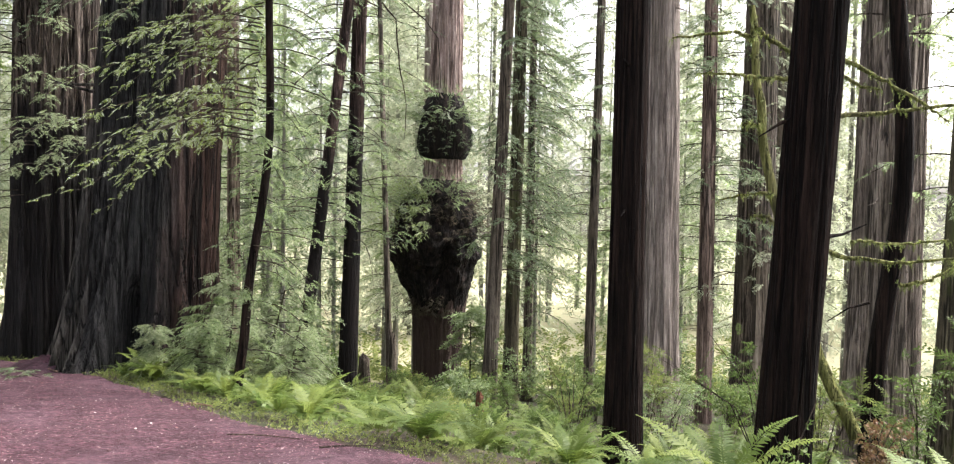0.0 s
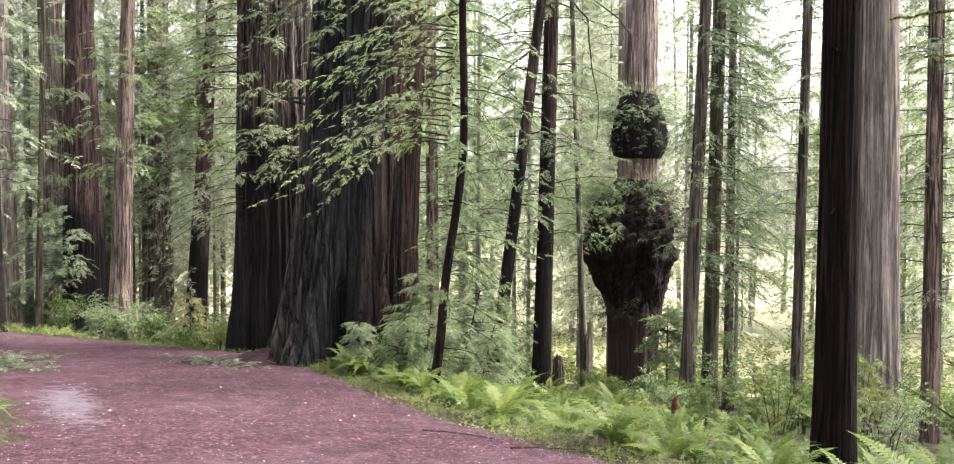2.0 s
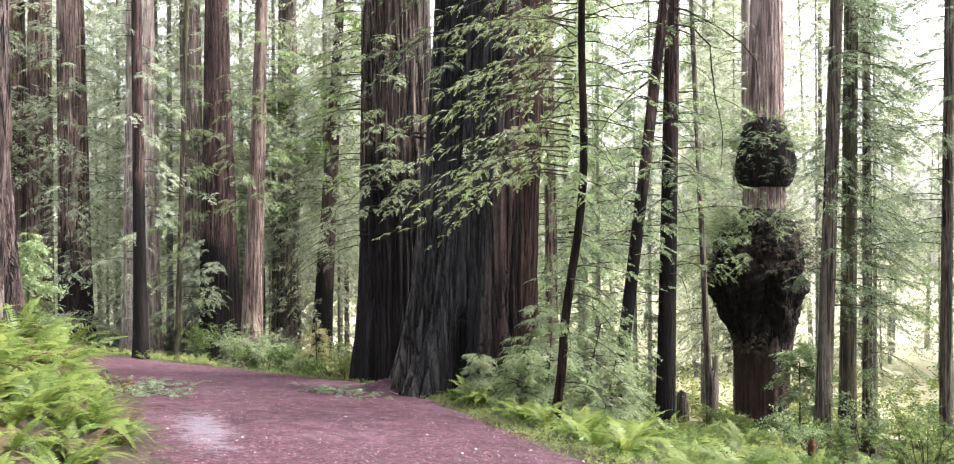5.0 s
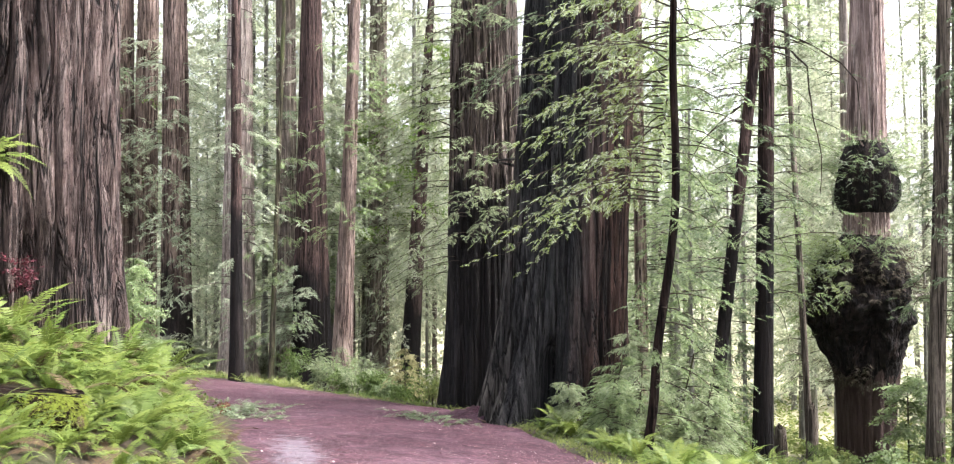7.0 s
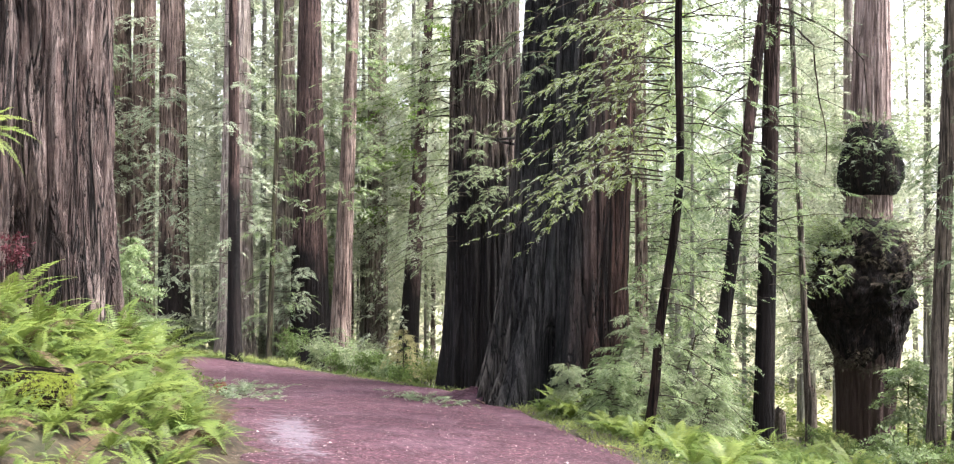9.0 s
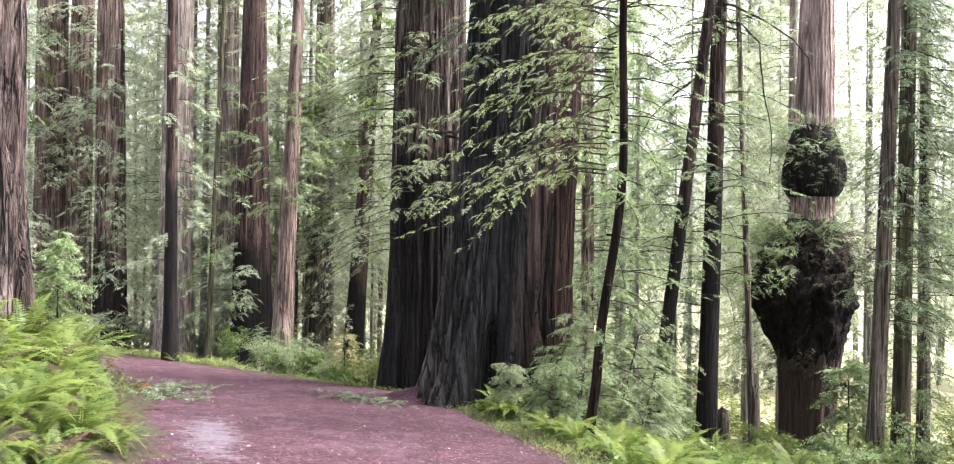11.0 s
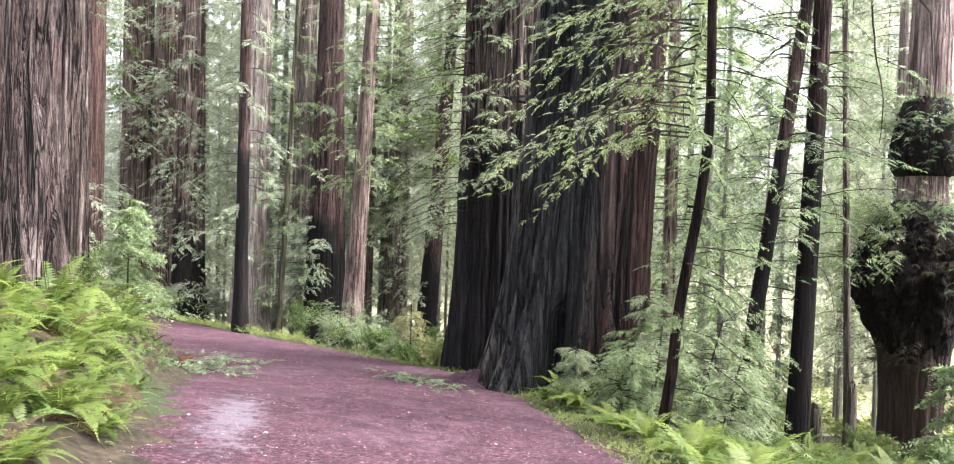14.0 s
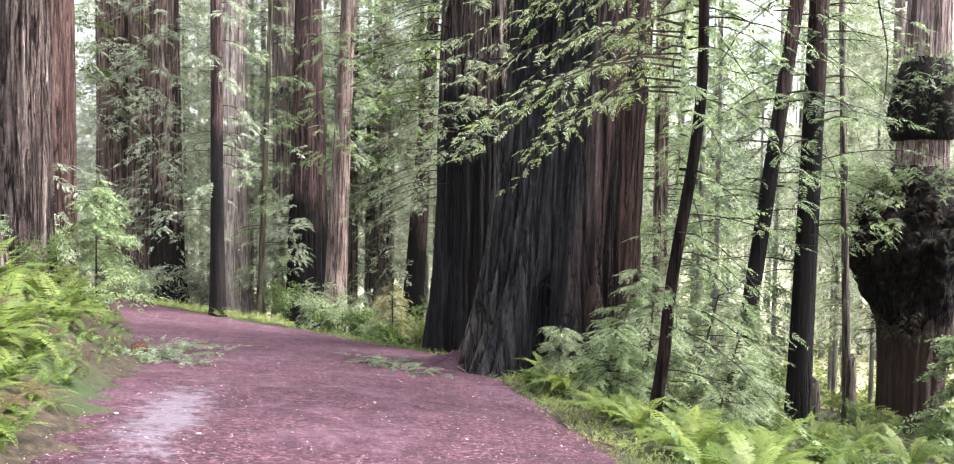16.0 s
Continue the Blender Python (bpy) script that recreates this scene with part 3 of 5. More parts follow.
class Bunch:
    """Collects many placed copies of small leaf templates, and twigs, into one mesh."""

    def __init__(self, seed):
        self.rnd, self.v, self.q, self.tv, self.tq, self.n, self.tn = random.Random(seed), [], [], [], [], 0, 0

    def add(self, template, p, d, size, roll=0.0):
        d = Vector(d).normalized()
        side = Vector((-d.y, d.x, 0))
        side = side.normalized() if side.length > 1e-3 else Vector((1, 0, 0))
        up = d.cross(side)
        c, s = math.cos(roll), math.sin(roll)
        m = np.array([d, side * c + up * s, up * c - side * s]) * size
        v, q = template
        self.v.append(v @ m + np.array(p))
        self.q.append(q + self.n)
        self.n += len(v)

    def twig(self, pts, r0, r1, sides=3):
        rings = []
        for i, p in enumerate(pts):
            d = (pts[min(i + 1, len(pts) - 1)] - pts[max(i - 1, 0)]).normalized()
            a = d.orthogonal().normalized()
            b = d.cross(a)
            r = r0 + (r1 - r0) * i / (len(pts) - 1)
            rings += [p + (a * math.cos(k * 6.283 / sides) + b * math.sin(k * 6.283 / sides)) * r for k in range(sides)]
        self.tv.append(np.array(rings))
        self.tq.append(grid_faces(len(pts), sides, True) + self.tn)
        self.tn += len(rings)

    def bough(self, p, azim, length, rise, droop, sprays, size, kit, thick=0.02):
        rnd = self.rnd
        d = Vector((math.cos(azim), math.sin(azim), 0))
        side = Vector((-d.y, d.x, 0))
        sway = rnd.uniform(-0.22, 0.22)
        rise, droop = rise * rnd.uniform(0.3, 1.7), droop * rnd.uniform(0.55, 1.5)
        curve = [p + d * length * u + side * length * sway * u * u + Vector((0, 0, length * (rise * u - droop * u * u))) for u in (0, 0.2, 0.4, 0.6, 0.8, 1.0)]
        self.twig(curve, thick, thick * 0.25)
        for k in range(sprays):
            u = 0.18 + 0.82 * (k + rnd.random()) / sprays
            f = min(4.999, u * 5)
            i = int(f)
            a = curve[i].lerp(curve[i + 1], f - i)
            w = rnd.uniform(0.35, 1.25) * rnd.choice((-1, 1)) * (1.0 if k < sprays - 2 else 0.3)
            fall = rnd.uniform(-0.75, 0.05)
            d2 = d * math.cos(w) + side * math.sin(w) + Vector((0, 0, fall))
            reach = size * rnd.uniform(0.55, 1.2) * (1.15 - 0.4 * u)
            if length > 1.2 and rnd.random() < 0.6:
                step = d2.normalized() * reach * rnd.uniform(0.3, 1.0)
                if kit is SPRAYS:
                    self.twig([a, a + step], thick * 0.35, thick * 0.15)
                a = a + step
            self.add(rnd.choice(kit), a, d2, reach, rnd.uniform(-0.6, 0.6))

    def mesh(self, name, mat, twig_mat=None):
        v = np.concatenate(self.v + self.tv) if self.tv else np.concatenate(self.v)
        q = np.concatenate(self.q + [t + self.n for t in self.tq]) if self.tq else np.concatenate(self.q)
        me = np_mesh(name, v, q, mat, False)
        if self.tq:
            me.materials.append(twig_mat or M_TWIG)
            nq = sum(len(t) for t in self.q)
            idx = np.zeros(len(q), np.int32)
            idx[nq:] = 1
            if len(me.polygons) == len(q):
                me.polygons.foreach_set("material_index", idx)
        return me


def crown(key, lo, hi, count, length, mat, sprays=12, size=0.5, rise=0.15, droop=0.35, kit=None, toward=None, spread=math.pi, seed=1, thick=0.02, split=False):
    """Boughs on a built tree between two heights over its foot."""
    root, lean, r, top, tall = TREES[key]
    b = Bunch(seed * 101 + len(key))
    for i in range(count):
        z = lo + (hi - lo) * (i + b.rnd.random()) / count
        rad = (r + (top - r) * z / tall) * 0.85
        az = (toward if toward is not None else 0) + b.rnd.uniform(-spread, spread)
        p = Vector((lean[0] * z + rad * math.cos(az), lean[1] * z + rad * math.sin(az), z))
        taper = 1.0 - 0.35 * (z - lo) / max(1e-3, hi - lo)
        b.bough(p, az, length * taper * b.rnd.uniform(0.55, 1.15), rise, droop, sprays, size, kit or SPRAYS, thick)
        if split:
            part("bough", b.mesh("bough", mat), root)
            b.v, b.q, b.tv, b.tq, b.n, b.tn = [], [], [], [], 0, 0
    if not split:
        part("foliage", b.mesh("foliage", mat), root, "feathery green conifer sprays", "stuff")


def sapling(x, y, tall, wide, mat, count, sprays=10, size=0.45, label="young conifer with feathery light green boughs", lean=(0, 0), kit=None, seed=1, lo=0.05, r=None):
    """A young conifer: a thin stem with boughs from near the ground to the tip."""
    z0 = ground_z(x, y)
    root = new("young_conifer")
    root.location = (x, y, z0)
    tagged(root, label, "tree", "young conifers of the understory")
    r = r or 0.009 * tall
    part("trunk", trunk_mesh("trunk", M_BARK_MOSS if tall < 9 else M_BARK_HAZE, tall, r, 0.015, lean=lean, segs=10, rings=14, flare=0.2, furrow=0.03, seed=seed, sink=0.3), root)
    b = Bunch(seed * 977)
    for i in range(count):
        u = lo + (1 - lo) * (i + b.rnd.random()) / count
        z = tall * u
        az = b.rnd.uniform(0, 6.283)
        b.bough(Vector((lean[0] * z, lean[1] * z, z)), az, wide * (1.12 - u) ** 0.7 * b.rnd.uniform(0.5, 1.1), 0.12, 0.38, sprays, size, kit or SPRAYS, 0.012)
    part("foliage", b.mesh("foliage", mat), root, "", "stuff")
    return root


def shrub(x, y, tall, wide, mat, twigs, size=0.35, label="leafy green understory shrub", seed=1, kit=None, lift=0.0):
    z0 = ground_z(x, y) + lift
    root = new("shrub")
    root.location = (x, y, z0)
    tagged(root, label, "shrub", "understory shrubs")
    b = Bunch(seed * 313)
    stems = max(4, min(8, twigs // 9))
    ends = []
    for i in range(stems):
        a, out = b.rnd.uniform(0, 6.283), wide * b.rnd.uniform(0.15, 0.75)
        tip = Vector((out * math.cos(a), out * math.sin(a), tall * b.rnd.uniform(0.5, 1.0)))
        mid = Vector((tip.x * 0.35, tip.y * 0.35, tip.z * 0.6))
        st = Bunch(i)
        st.twig([Vector((0.05 * math.cos(a), 0.05 * math.sin(a), -0.15)), mid, tip], 0.014, 0.004)
        part("stem", np_mesh("stem", st.tv[0], st.tq[0], M_TWIG), root)
        ends.append((mid, tip))
    for i in range(twigs):
        mid, tip = b.rnd.choice(ends)
        p = mid.lerp(tip, b.rnd.random()) if b.rnd.random() < 0.8 else mid * b.rnd.uniform(0.3, 1)
        d = Vector((b.rnd.gauss(0, 1), b.rnd.gauss(0, 1), b.rnd.uniform(-0.5, 0.9)))
        b.add(b.rnd.choice(kit or LEAFY), p, d, size * b.rnd.uniform(0.6, 1.3), b.rnd.uniform(-1, 1))
    part("foliage", b.mesh("foliage", mat), root, "", "stuff")
    return root


# ---- the large trees ----
tree("giant", "giant fire-charred redwood with fluted flaring base beside the trail", -8.1, 20.6, (0.043, 0.018), 1.62, 1.36, M_BARK_GIANT, 24, flare=0.40, flare_h=1.7, furrow=0.06, ribs=13, segs=420, rings=130, lobes=0.5, crack=0.06, flute=(0.17, 5.5, 5.0), scar=(-1.47, 0.17, 2.7, 0.6))
tree("giant_back", "huge charred redwood standing behind another giant", -12.0, 24.2, (-0.010, -0.005), 1.35, 1.04, M_BARK_BACK, 24, flare=0.22, flare_h=2.0, furrow=0.07, ribs=12, segs=280, rings=90, lobes=0.3, crack=0.07, flute=(0.12, 5.0, 5.0))
tree("bank_giant", "massive redwood with deep grey-brown furrows on the fern bank", -14.43, 9.41, (0.0, 0.004), 2.08, 1.98, M_BARK_BANK, 22, flare=0.10, flare_h=1.4, furrow=0.07, ribs=9.5, segs=560, rings=140, lobes=0.05, crack=0.115, scar=(-0.22, 0.30, 1.9, 0.4))
tree("burl", "redwood with two dark bulging burls round its trunk", -1.68, 35.96, (0.015, 0.001), 1.0, 0.71, M_BARK_BURLTREE, 26, flare=0.06, swell=(5.6, 0.40, 2.7), furrow=0.05, ribs=11, segs=180, rings=170, crack=0.05)

tree("near_dark", "slender dark redwood with stringy bark among ferns, darkened as backlit", 1.84, 10.34, (0.003, 0.0), 0.235, 0.175, M_BARK_DARK, 16, flare=0.2, flare_h=0.5, ribs=8, furrow=0.06, segs=110, rings=90, crack=0.07)
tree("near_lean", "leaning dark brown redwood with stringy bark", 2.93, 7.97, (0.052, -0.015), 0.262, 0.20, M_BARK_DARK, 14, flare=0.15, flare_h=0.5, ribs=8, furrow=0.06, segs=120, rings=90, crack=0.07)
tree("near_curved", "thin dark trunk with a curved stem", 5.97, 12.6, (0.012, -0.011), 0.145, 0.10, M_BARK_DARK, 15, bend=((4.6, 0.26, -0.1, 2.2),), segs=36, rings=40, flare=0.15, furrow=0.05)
tree("pale_middle", "pale barkless redwood trunk with long splits", 4.70, 21.47, (-0.015, 0.006), 0.57, 0.46, M_BARK_PALE, 22, furrow=0.05, ribs=9, segs=120, rings=70, flare=0.15, crack=0.05)
tree("straight_thin", "straight thin brown conifer trunk", 7.14, 26.04, (-0.005, 0.005), 0.25, 0.20, M_BARK_RED, 22, segs=28, rings=30, flare=0.15)
tree("right_grey", "grey redwood trunk half hidden by mossy limbs", 8.73, 26.6, (0.008, 0.001), 0.60, 0.51, M_BARK_GREY, 24, segs=64, rings=50, flare=0.15)
tree("right_grey_back", "grey-green redwood trunk behind a mossy one", 10.34, 29.23, (0.004, 0.004), 0.54, 0.49, M_BARK_GREY, 24, segs=56, rings=44, flare=0.12)
tree("right_pale", "broad pale furrowed redwood trunk", 8.73, 18.0, (0.010, 0.003), 0.76, 0.63, M_BARK_BROAD, 22, segs=160, rings=70, furrow=0.06, ribs=11, flare=0.15, crack=0.06)
tree("right_edge", "dark leaning trunk with mossy bark", 8.84, 15.68, (0.03, -0.005), 0.26, 0.20, M_BARK_MOSS, 18, segs=36, rings=30)
tree("thin_grey", "very thin straight grey-brown trunk", 3.73, 27.75, (0.014, 0.0), 0.16, 0.14, M_BARK_GREY, 22, segs=22, rings=26, flare=0.1)
tree("pair_dark", "dark straight conifer trunk with drooping foliage", 0.42, 26.0, (0.034, 0.0), 0.22, 0.17, M_BARK_GREY, 22, segs=28, rings=30)
tree("pair_moss", "mossy conifer trunk beside a darker one", 1.20, 28.98, (0.012, 0.0), 0.25, 0.21, M_BARK_MOSS, 24, segs=28, rings=30)
tree("pair_back", "thin brown trunk in the shade", 1.92, 30.94, (0.0, 0.001), 0.17, 0.13, M_BARK_GREY, 22, segs=22, rings=26)
tree("twin_straight", "straight slender redwood with brown stringy bark", -3.34, 21.74, (0.021, 0.004), 0.235, 0.16, M_BARK_DARKFOOT, 18, segs=44, rings=44, flare=0.15)
tree("twin_lean", "slender redwood leaning beside a straight one", -4.39, 20.53, (0.118, 0.022), 0.165, 0.11, M_BARK_DARKFOOT, 16, segs=36, rings=40, flare=0.2)
tree("thin_bent", "thin crooked bare stem", -3.24, 31.84, (-0.040, -0.005), 0.12, 0.09, M_BARK_GREY, 20, segs=16, rings=24)
tree("behind_burl", "pale thin trunk behind the burl tree", -2.72, 43.91, (0.0, 0.0), 0.26, 0.22, M_BARK_PALE, 26, segs=20, rings=24)
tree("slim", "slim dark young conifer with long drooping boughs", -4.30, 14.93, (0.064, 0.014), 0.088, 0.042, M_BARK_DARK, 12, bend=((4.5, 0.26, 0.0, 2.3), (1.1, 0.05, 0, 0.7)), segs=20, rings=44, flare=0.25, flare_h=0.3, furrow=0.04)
tree("red_behind", "reddish trunk half hidden behind the giant", -8.57, 29.62, (-0.008, -0.005), 0.24, 0.20, M_BARK_RED, 22, segs=28, rings=26)
tree("far_red_a", "tall reddish redwood trunk in the distance", -48.96, 42.91, (0.003, 0.003), 0.92, 0.82, M_BARK_RED, 30, segs=48, rings=30)
tree("far_red_b", "broad reddish redwood trunk in the distance", -50.66, 42.2, (-0.004, -0.005), 1.15, 1.05, M_BARK_RED, 30, segs=48, rings=30)
tree("far_char", "redwood with a charred black base", -39.16, 36.87, (-0.009, -0.010), 0.95, 0.80, M_BARK_FOOT, 28, segs=100, rings=44, crack=0.07)
tree("fork_thin", "thin dark trunk standing at the bend of the trail", -26.60, 28.50, (-0.006, -0.006), 0.28, 0.215, M_BARK_DARKFOOT, 24, segs=36, rings=36)
tree("fork_pale", "tall pale redwood with vertical furrows at the trail bend", -35.29, 37.84, (0.0, 0.0), 1.06, 0.84, M_BARK_LIFTED, 30, segs=130, rings=50, furrow=0.06, ribs=11, crack=0.07)
tree("cluster_pale", "greyish redwood trunk in a cluster", -33.52, 40.30, (-0.010, -0.008), 0.70, 0.63, M_BARK_BROAD, 30, segs=90, rings=40, crack=0.07)
tree("cluster_char", "reddish redwood with a charred black base in a cluster", -30.52, 38.71, (-0.004, -0.003), 1.16, 0.80, M_BARK_DARKFOOT, 30, segs=130, rings=60, furrow=0.07, ribs=11, crack=0.07, flare=0.32, flare_h=1.8)
tree("cluster_lean", "leaning reddish-brown redwood beside the trail", -24.98, 33.96, (0.026, 0.021), 0.51, 0.335, M_BARK_RED, 26, segs=80, rings=44, crack=0.07)
tree("cluster_thin", "thin brown trunk in the cluster", -32.45, 45.07, (0.0, 0.0), 0.37, 0.30, M_BARK_RED, 26, segs=28, rings=30)
tree("mid_dark", "straight dark brown redwood beyond the trail", -30.87, 45.94, (0.0, 0.0), 0.80, 0.67, M_BARK_BROAD, 30, segs=52, rings=36)
tree("mid_lean", "crooked dark trunk leaning in the distance", -26.90, 43.16, (0.05, 0.03), 0.64, 0.36, M_BARK_DARKFOOT, 28, segs=40, rings=30)
tree("far_thin", "thin grey trunk far off in the woods", -31.93, 55.10, (0.0, 0.0), 0.20, 0.17, M_BARK_GREY, 26, segs=14, rings=18)
tree("left_front", "tall redwood with dark and pale strips of bark", -28.2, 21.4, (-0.004, -0.005), 0.80, 0.75, M_BARK_STRIPED, 26, segs=170, rings=70, furrow=0.065, ribs=11, crack=0.08)
tree("left_back", "reddish redwood trunk behind another", -42.3, 32.2, (0.0, 0.0), 1.02, 0.90, M_BARK_RUDDY, 30, segs=90, rings=44, crack=0.06)
tree("far_dark", "dark redwood trunk in the far grove", -56.23, 46.63, (0.0, 0.0), 0.78, 0.71, M_BARK_CHAR, 30, segs=28, rings=20)
tree("far_moss", "thin mossy stem near the trail bend", -28.40, 32.79, (0.021, 0.02), 0.14, 0.11, M_BARK_MOSS, 20, segs=14, rings=20)

# Burls of the burl tree: dark knobbly masses of their own, all round the trunk.
def burl_mesh(name, outline, seed, lump, tilt, lobe):
    """A knobbly burl lying round a trunk; outline: heights and reaches from its foot to its top; tilt: how much further it reaches to -x; lobe: how far two lobes stand out."""
    rows, cols = 90, 120
    hs = np.linspace(outline[0][0], outline[-1][0], rows)
    rs = np.interp(hs, [p[0] for p in outline], [p[1] for p in outline])
    out = np.empty((rows, cols, 3), np.float32)
    for i, (h, r) in enumerate(zip(hs, rs)):
        swell = min(1.0, max(0.0, (r - 0.85) / 0.7))
        for j in range(cols):
            a = 6.28318 * j / cols
            ca, sa = math.cos(a), math.sin(a)
            n = noise.noise((ca * 1.5 + seed, sa * 1.5, h * 0.55)) + 0.55 * noise.noise((ca * 3.6, sa * 3.6 + seed, h * 1.5)) + 0.34 * noise.noise((ca * 8, sa * 8 + seed, h * 4)) + 0.16 * noise.noise((ca * 18, sa * 18 + seed, h * 9))
            groove = lobe * math.exp(-(((a - 4.95) / 0.32) ** 2))
            k = r * (1 + swell * (lump * n - tilt * ca + lobe * math.cos(2 * a - 0.3) - 2.2 * groove))
            out[i, j] = (k * ca, k * sa, h + 4 * groove * swell * max(0.0, outline[3][0] + 0.3 - h) + (0.25 + 2 * lobe) * swell * noise.noise((ca * 2, sa * 2, seed + 5)))
    return np_mesh(name, out, grid_faces(rows, cols, True), M_BURL)


root, lean, *_ = TREES["burl"]
LOW_BURL = ((3.5, 1.05), (4.3, 1.30), (5.0, 1.46), (5.5, 1.62), (5.9, 1.92), (6.4, 2.02), (7.1, 1.92), (7.9, 1.62), (8.6, 1.22), (9.2, 0.82))
TOP_BURL = ((10.0, 0.72), (10.08, 0.92), (10.3, 1.03), (10.7, 1.12), (11.2, 1.10), (11.7, 1.02), (12.2, 0.92), (12.8, 0.70))
for outline, seed, lump, tilt, lobe, text in ((LOW_BURL, 2.0, 0.24, 0.13, 0.0, "large dark burl with shoots sprouting"), (TOP_BURL, 9.0, 0.24, 0.02, 0.10, "smaller dark lobed burl")):
    ob = part("burl", burl_mesh("burl", outline, seed, lump, tilt, lobe), root, text)
    ob.location = (lean[0] * outline[4][0], 0, 0)


def burl_shoots(count, mat, label, seed, turns, heights, length, size, sprays=9):
    """Bushy shoots that grow from the burls' skin between two turns round the trunk and two heights."""
    b = Bunch(seed)
    for i in range(count):
        a, h = b.rnd.uniform(*turns), b.rnd.uniform(*heights)
        line = LOW_BURL if h < 9.6 else TOP_BURL
        rad = float(np.interp(h, [p[0] for p in line], [p[1] for p in line])) * (1 - (0.13 * math.cos(a) if h < 9.6 else 0))
        p = Vector((lean[0] * h + rad * 0.95 * math.cos(a), rad * 0.95 * math.sin(a), h))
        b.bough(p, a + b.rnd.uniform(-0.6, 0.6), b.rnd.uniform(0.4, 1.0) * length, b.rnd.uniform(0.1, 1.1), 0.4, sprays, size, SPRAYS, 0.008)
    part("foliage", b.mesh("foliage", mat), root, label, "stuff")


burl_shoots(110, M_NEEDLE_SLIM, "bushy green sprouts on the lower burl", 77, (2.5, 4.5), (6.6, 9.0), 1.9, 0.30, 13)
burl_shoots(60, M_NEEDLE_FRESH, "bushy green sprouts on top of the lower burl", 79, (2.8, 5.6), (8.0, 9.1), 1.8, 0.30, 12)
burl_shoots(130, M_SPROUT, "brown twiggy shoots on the lower burl", 78, (4.4, 6.9), (6.6, 8.9), 0.9, 0.2, 11)
burl_shoots(60, M_NEEDLE_FRESH, "green sprouts on the upper burl", 80, (2.4, 6.9), (11.4, 12.8), 1.4, 0.28, 12)
burl_shoots(9, M_NEEDLE_GREY, "silvery sprouts on the upper burl", 81, (3.6, 4.8), (11.2, 12.2), 1.6, 0.30)
burl_shoots(130, M_NEEDLE, "dark green tufts on the upper burl", 83, (2.6, 6.8), (10.3, 12.0), 0.45, 0.15, 8)
burl_shoots(46, M_SPROUT, "brown twiggy shoots low on the trunk", 82, (3.6, 5.0), (3.5, 3.9), 1.0, 0.24)

# ---- foliage of the standing trees ----
crown("slim", 4.6, 10.5, 60, 3.3, M_NEEDLE_SLIM, sprays=34, size=0.27, rise=0.22, droop=0.50, toward=math.pi, spread=1.4, seed=3, split=True, thick=0.018)
crown("slim", 0.6, 10.0, 44, 1.9, M_NEEDLE_FRESH, sprays=18, size=0.29, rise=0.12, droop=0.55, toward=0.5, spread=1.5, seed=5, split=True, thick=0.014)
crown("slim", 5.0, 10, 16, 3.0, M_NEEDLE, sprays=4, size=0.25, rise=0.25, droop=0.5, seed=47, split=True, thick=0.016)
crown("twin_straight", 3.0, 12, 22, 2.4, M_NEEDLE, sprays=3, size=0.3, rise=0.2, droop=0.6, seed=48, thick=0.016)
crown("twin_lean", 4, 12, 34, 2.2, M_NEEDLE, sprays=14, size=0.45, seed=6)
crown("twin_straight", 4.0, 12, 34, 2.0, M_NEEDLE_FRESH, sprays=14, size=0.45, seed=7)
crown("giant", 8.5, 13, 16, 2.4, M_NEEDLE, sprays=24, size=0.30, toward=-1.9, spread=1.5, seed=4, rise=0.05, droop=0.6)
crown("giant_back", 4.6, 13.5, 84, 3.0, M_NEEDLE_PALE, sprays=34, size=0.30, toward=-2.4, spread=1.6, seed=8, rise=0.05, split=True)
crown("pair_dark", 4.0, 15, 50, 2.6, M_NEEDLE, toward=0.2, spread=1.9, sprays=18, size=0.55, seed=9, droop=0.6)
crown("pair_moss", 5.0, 16, 50, 2.6, M_NEEDLE, toward=0.2, spread=1.9, sprays=18, size=0.55, seed=10, droop=0.6)
crown("pair_back", 3.0, 17, 60, 2.8, M_NEEDLE_FRESH, toward=0.2, spread=2.1, sprays=18, size=0.55, seed=11, droop=0.6)
crown("thin_grey", 6.0, 15, 34, 2.2, M_NEEDLE, sprays=14, size=0.5, seed=12)
crown("straight_thin", 5.0, 15, 40, 2.2, M_NEEDLE, sprays=14, size=0.55, seed=13)
crown("right_grey", 4.0, 16, 40, 3.0, M_NEEDLE_HAZE, sprays=14, size=0.6, seed=14, droop=0.5)
crown("right_grey_back", 3.0, 17, 60, 3.4, M_NEEDLE_HAZE, sprays=16, size=0.65, seed=15, droop=0.5)
crown("right_edge", 5.0, 11, 18, 1.6, M_NEEDLE_FRESH, sprays=9, size=0.45, seed=16)
crown("near_curved", 6.5, 9.5, 9, 1.1, M_NEEDLE_FRESH, sprays=8, size=0.4, seed=17)
crown("far_char", 4.2, 19, 84, 2.4, M_NEEDLE_GREY, sprays=16, size=0.6, seed=18, droop=0.6, toward=-0.76, spread=1.5)
crown("fork_thin", 2.4, 17, 30, 2.2, M_NEEDLE_GREY, sprays=14, size=0.58, seed=19, droop=0.5)
crown("fork_pale", 8.5, 18, 22, 2.6, M_NEEDLE_GREY, sprays=16, size=0.65, seed=20, droop=0.5)
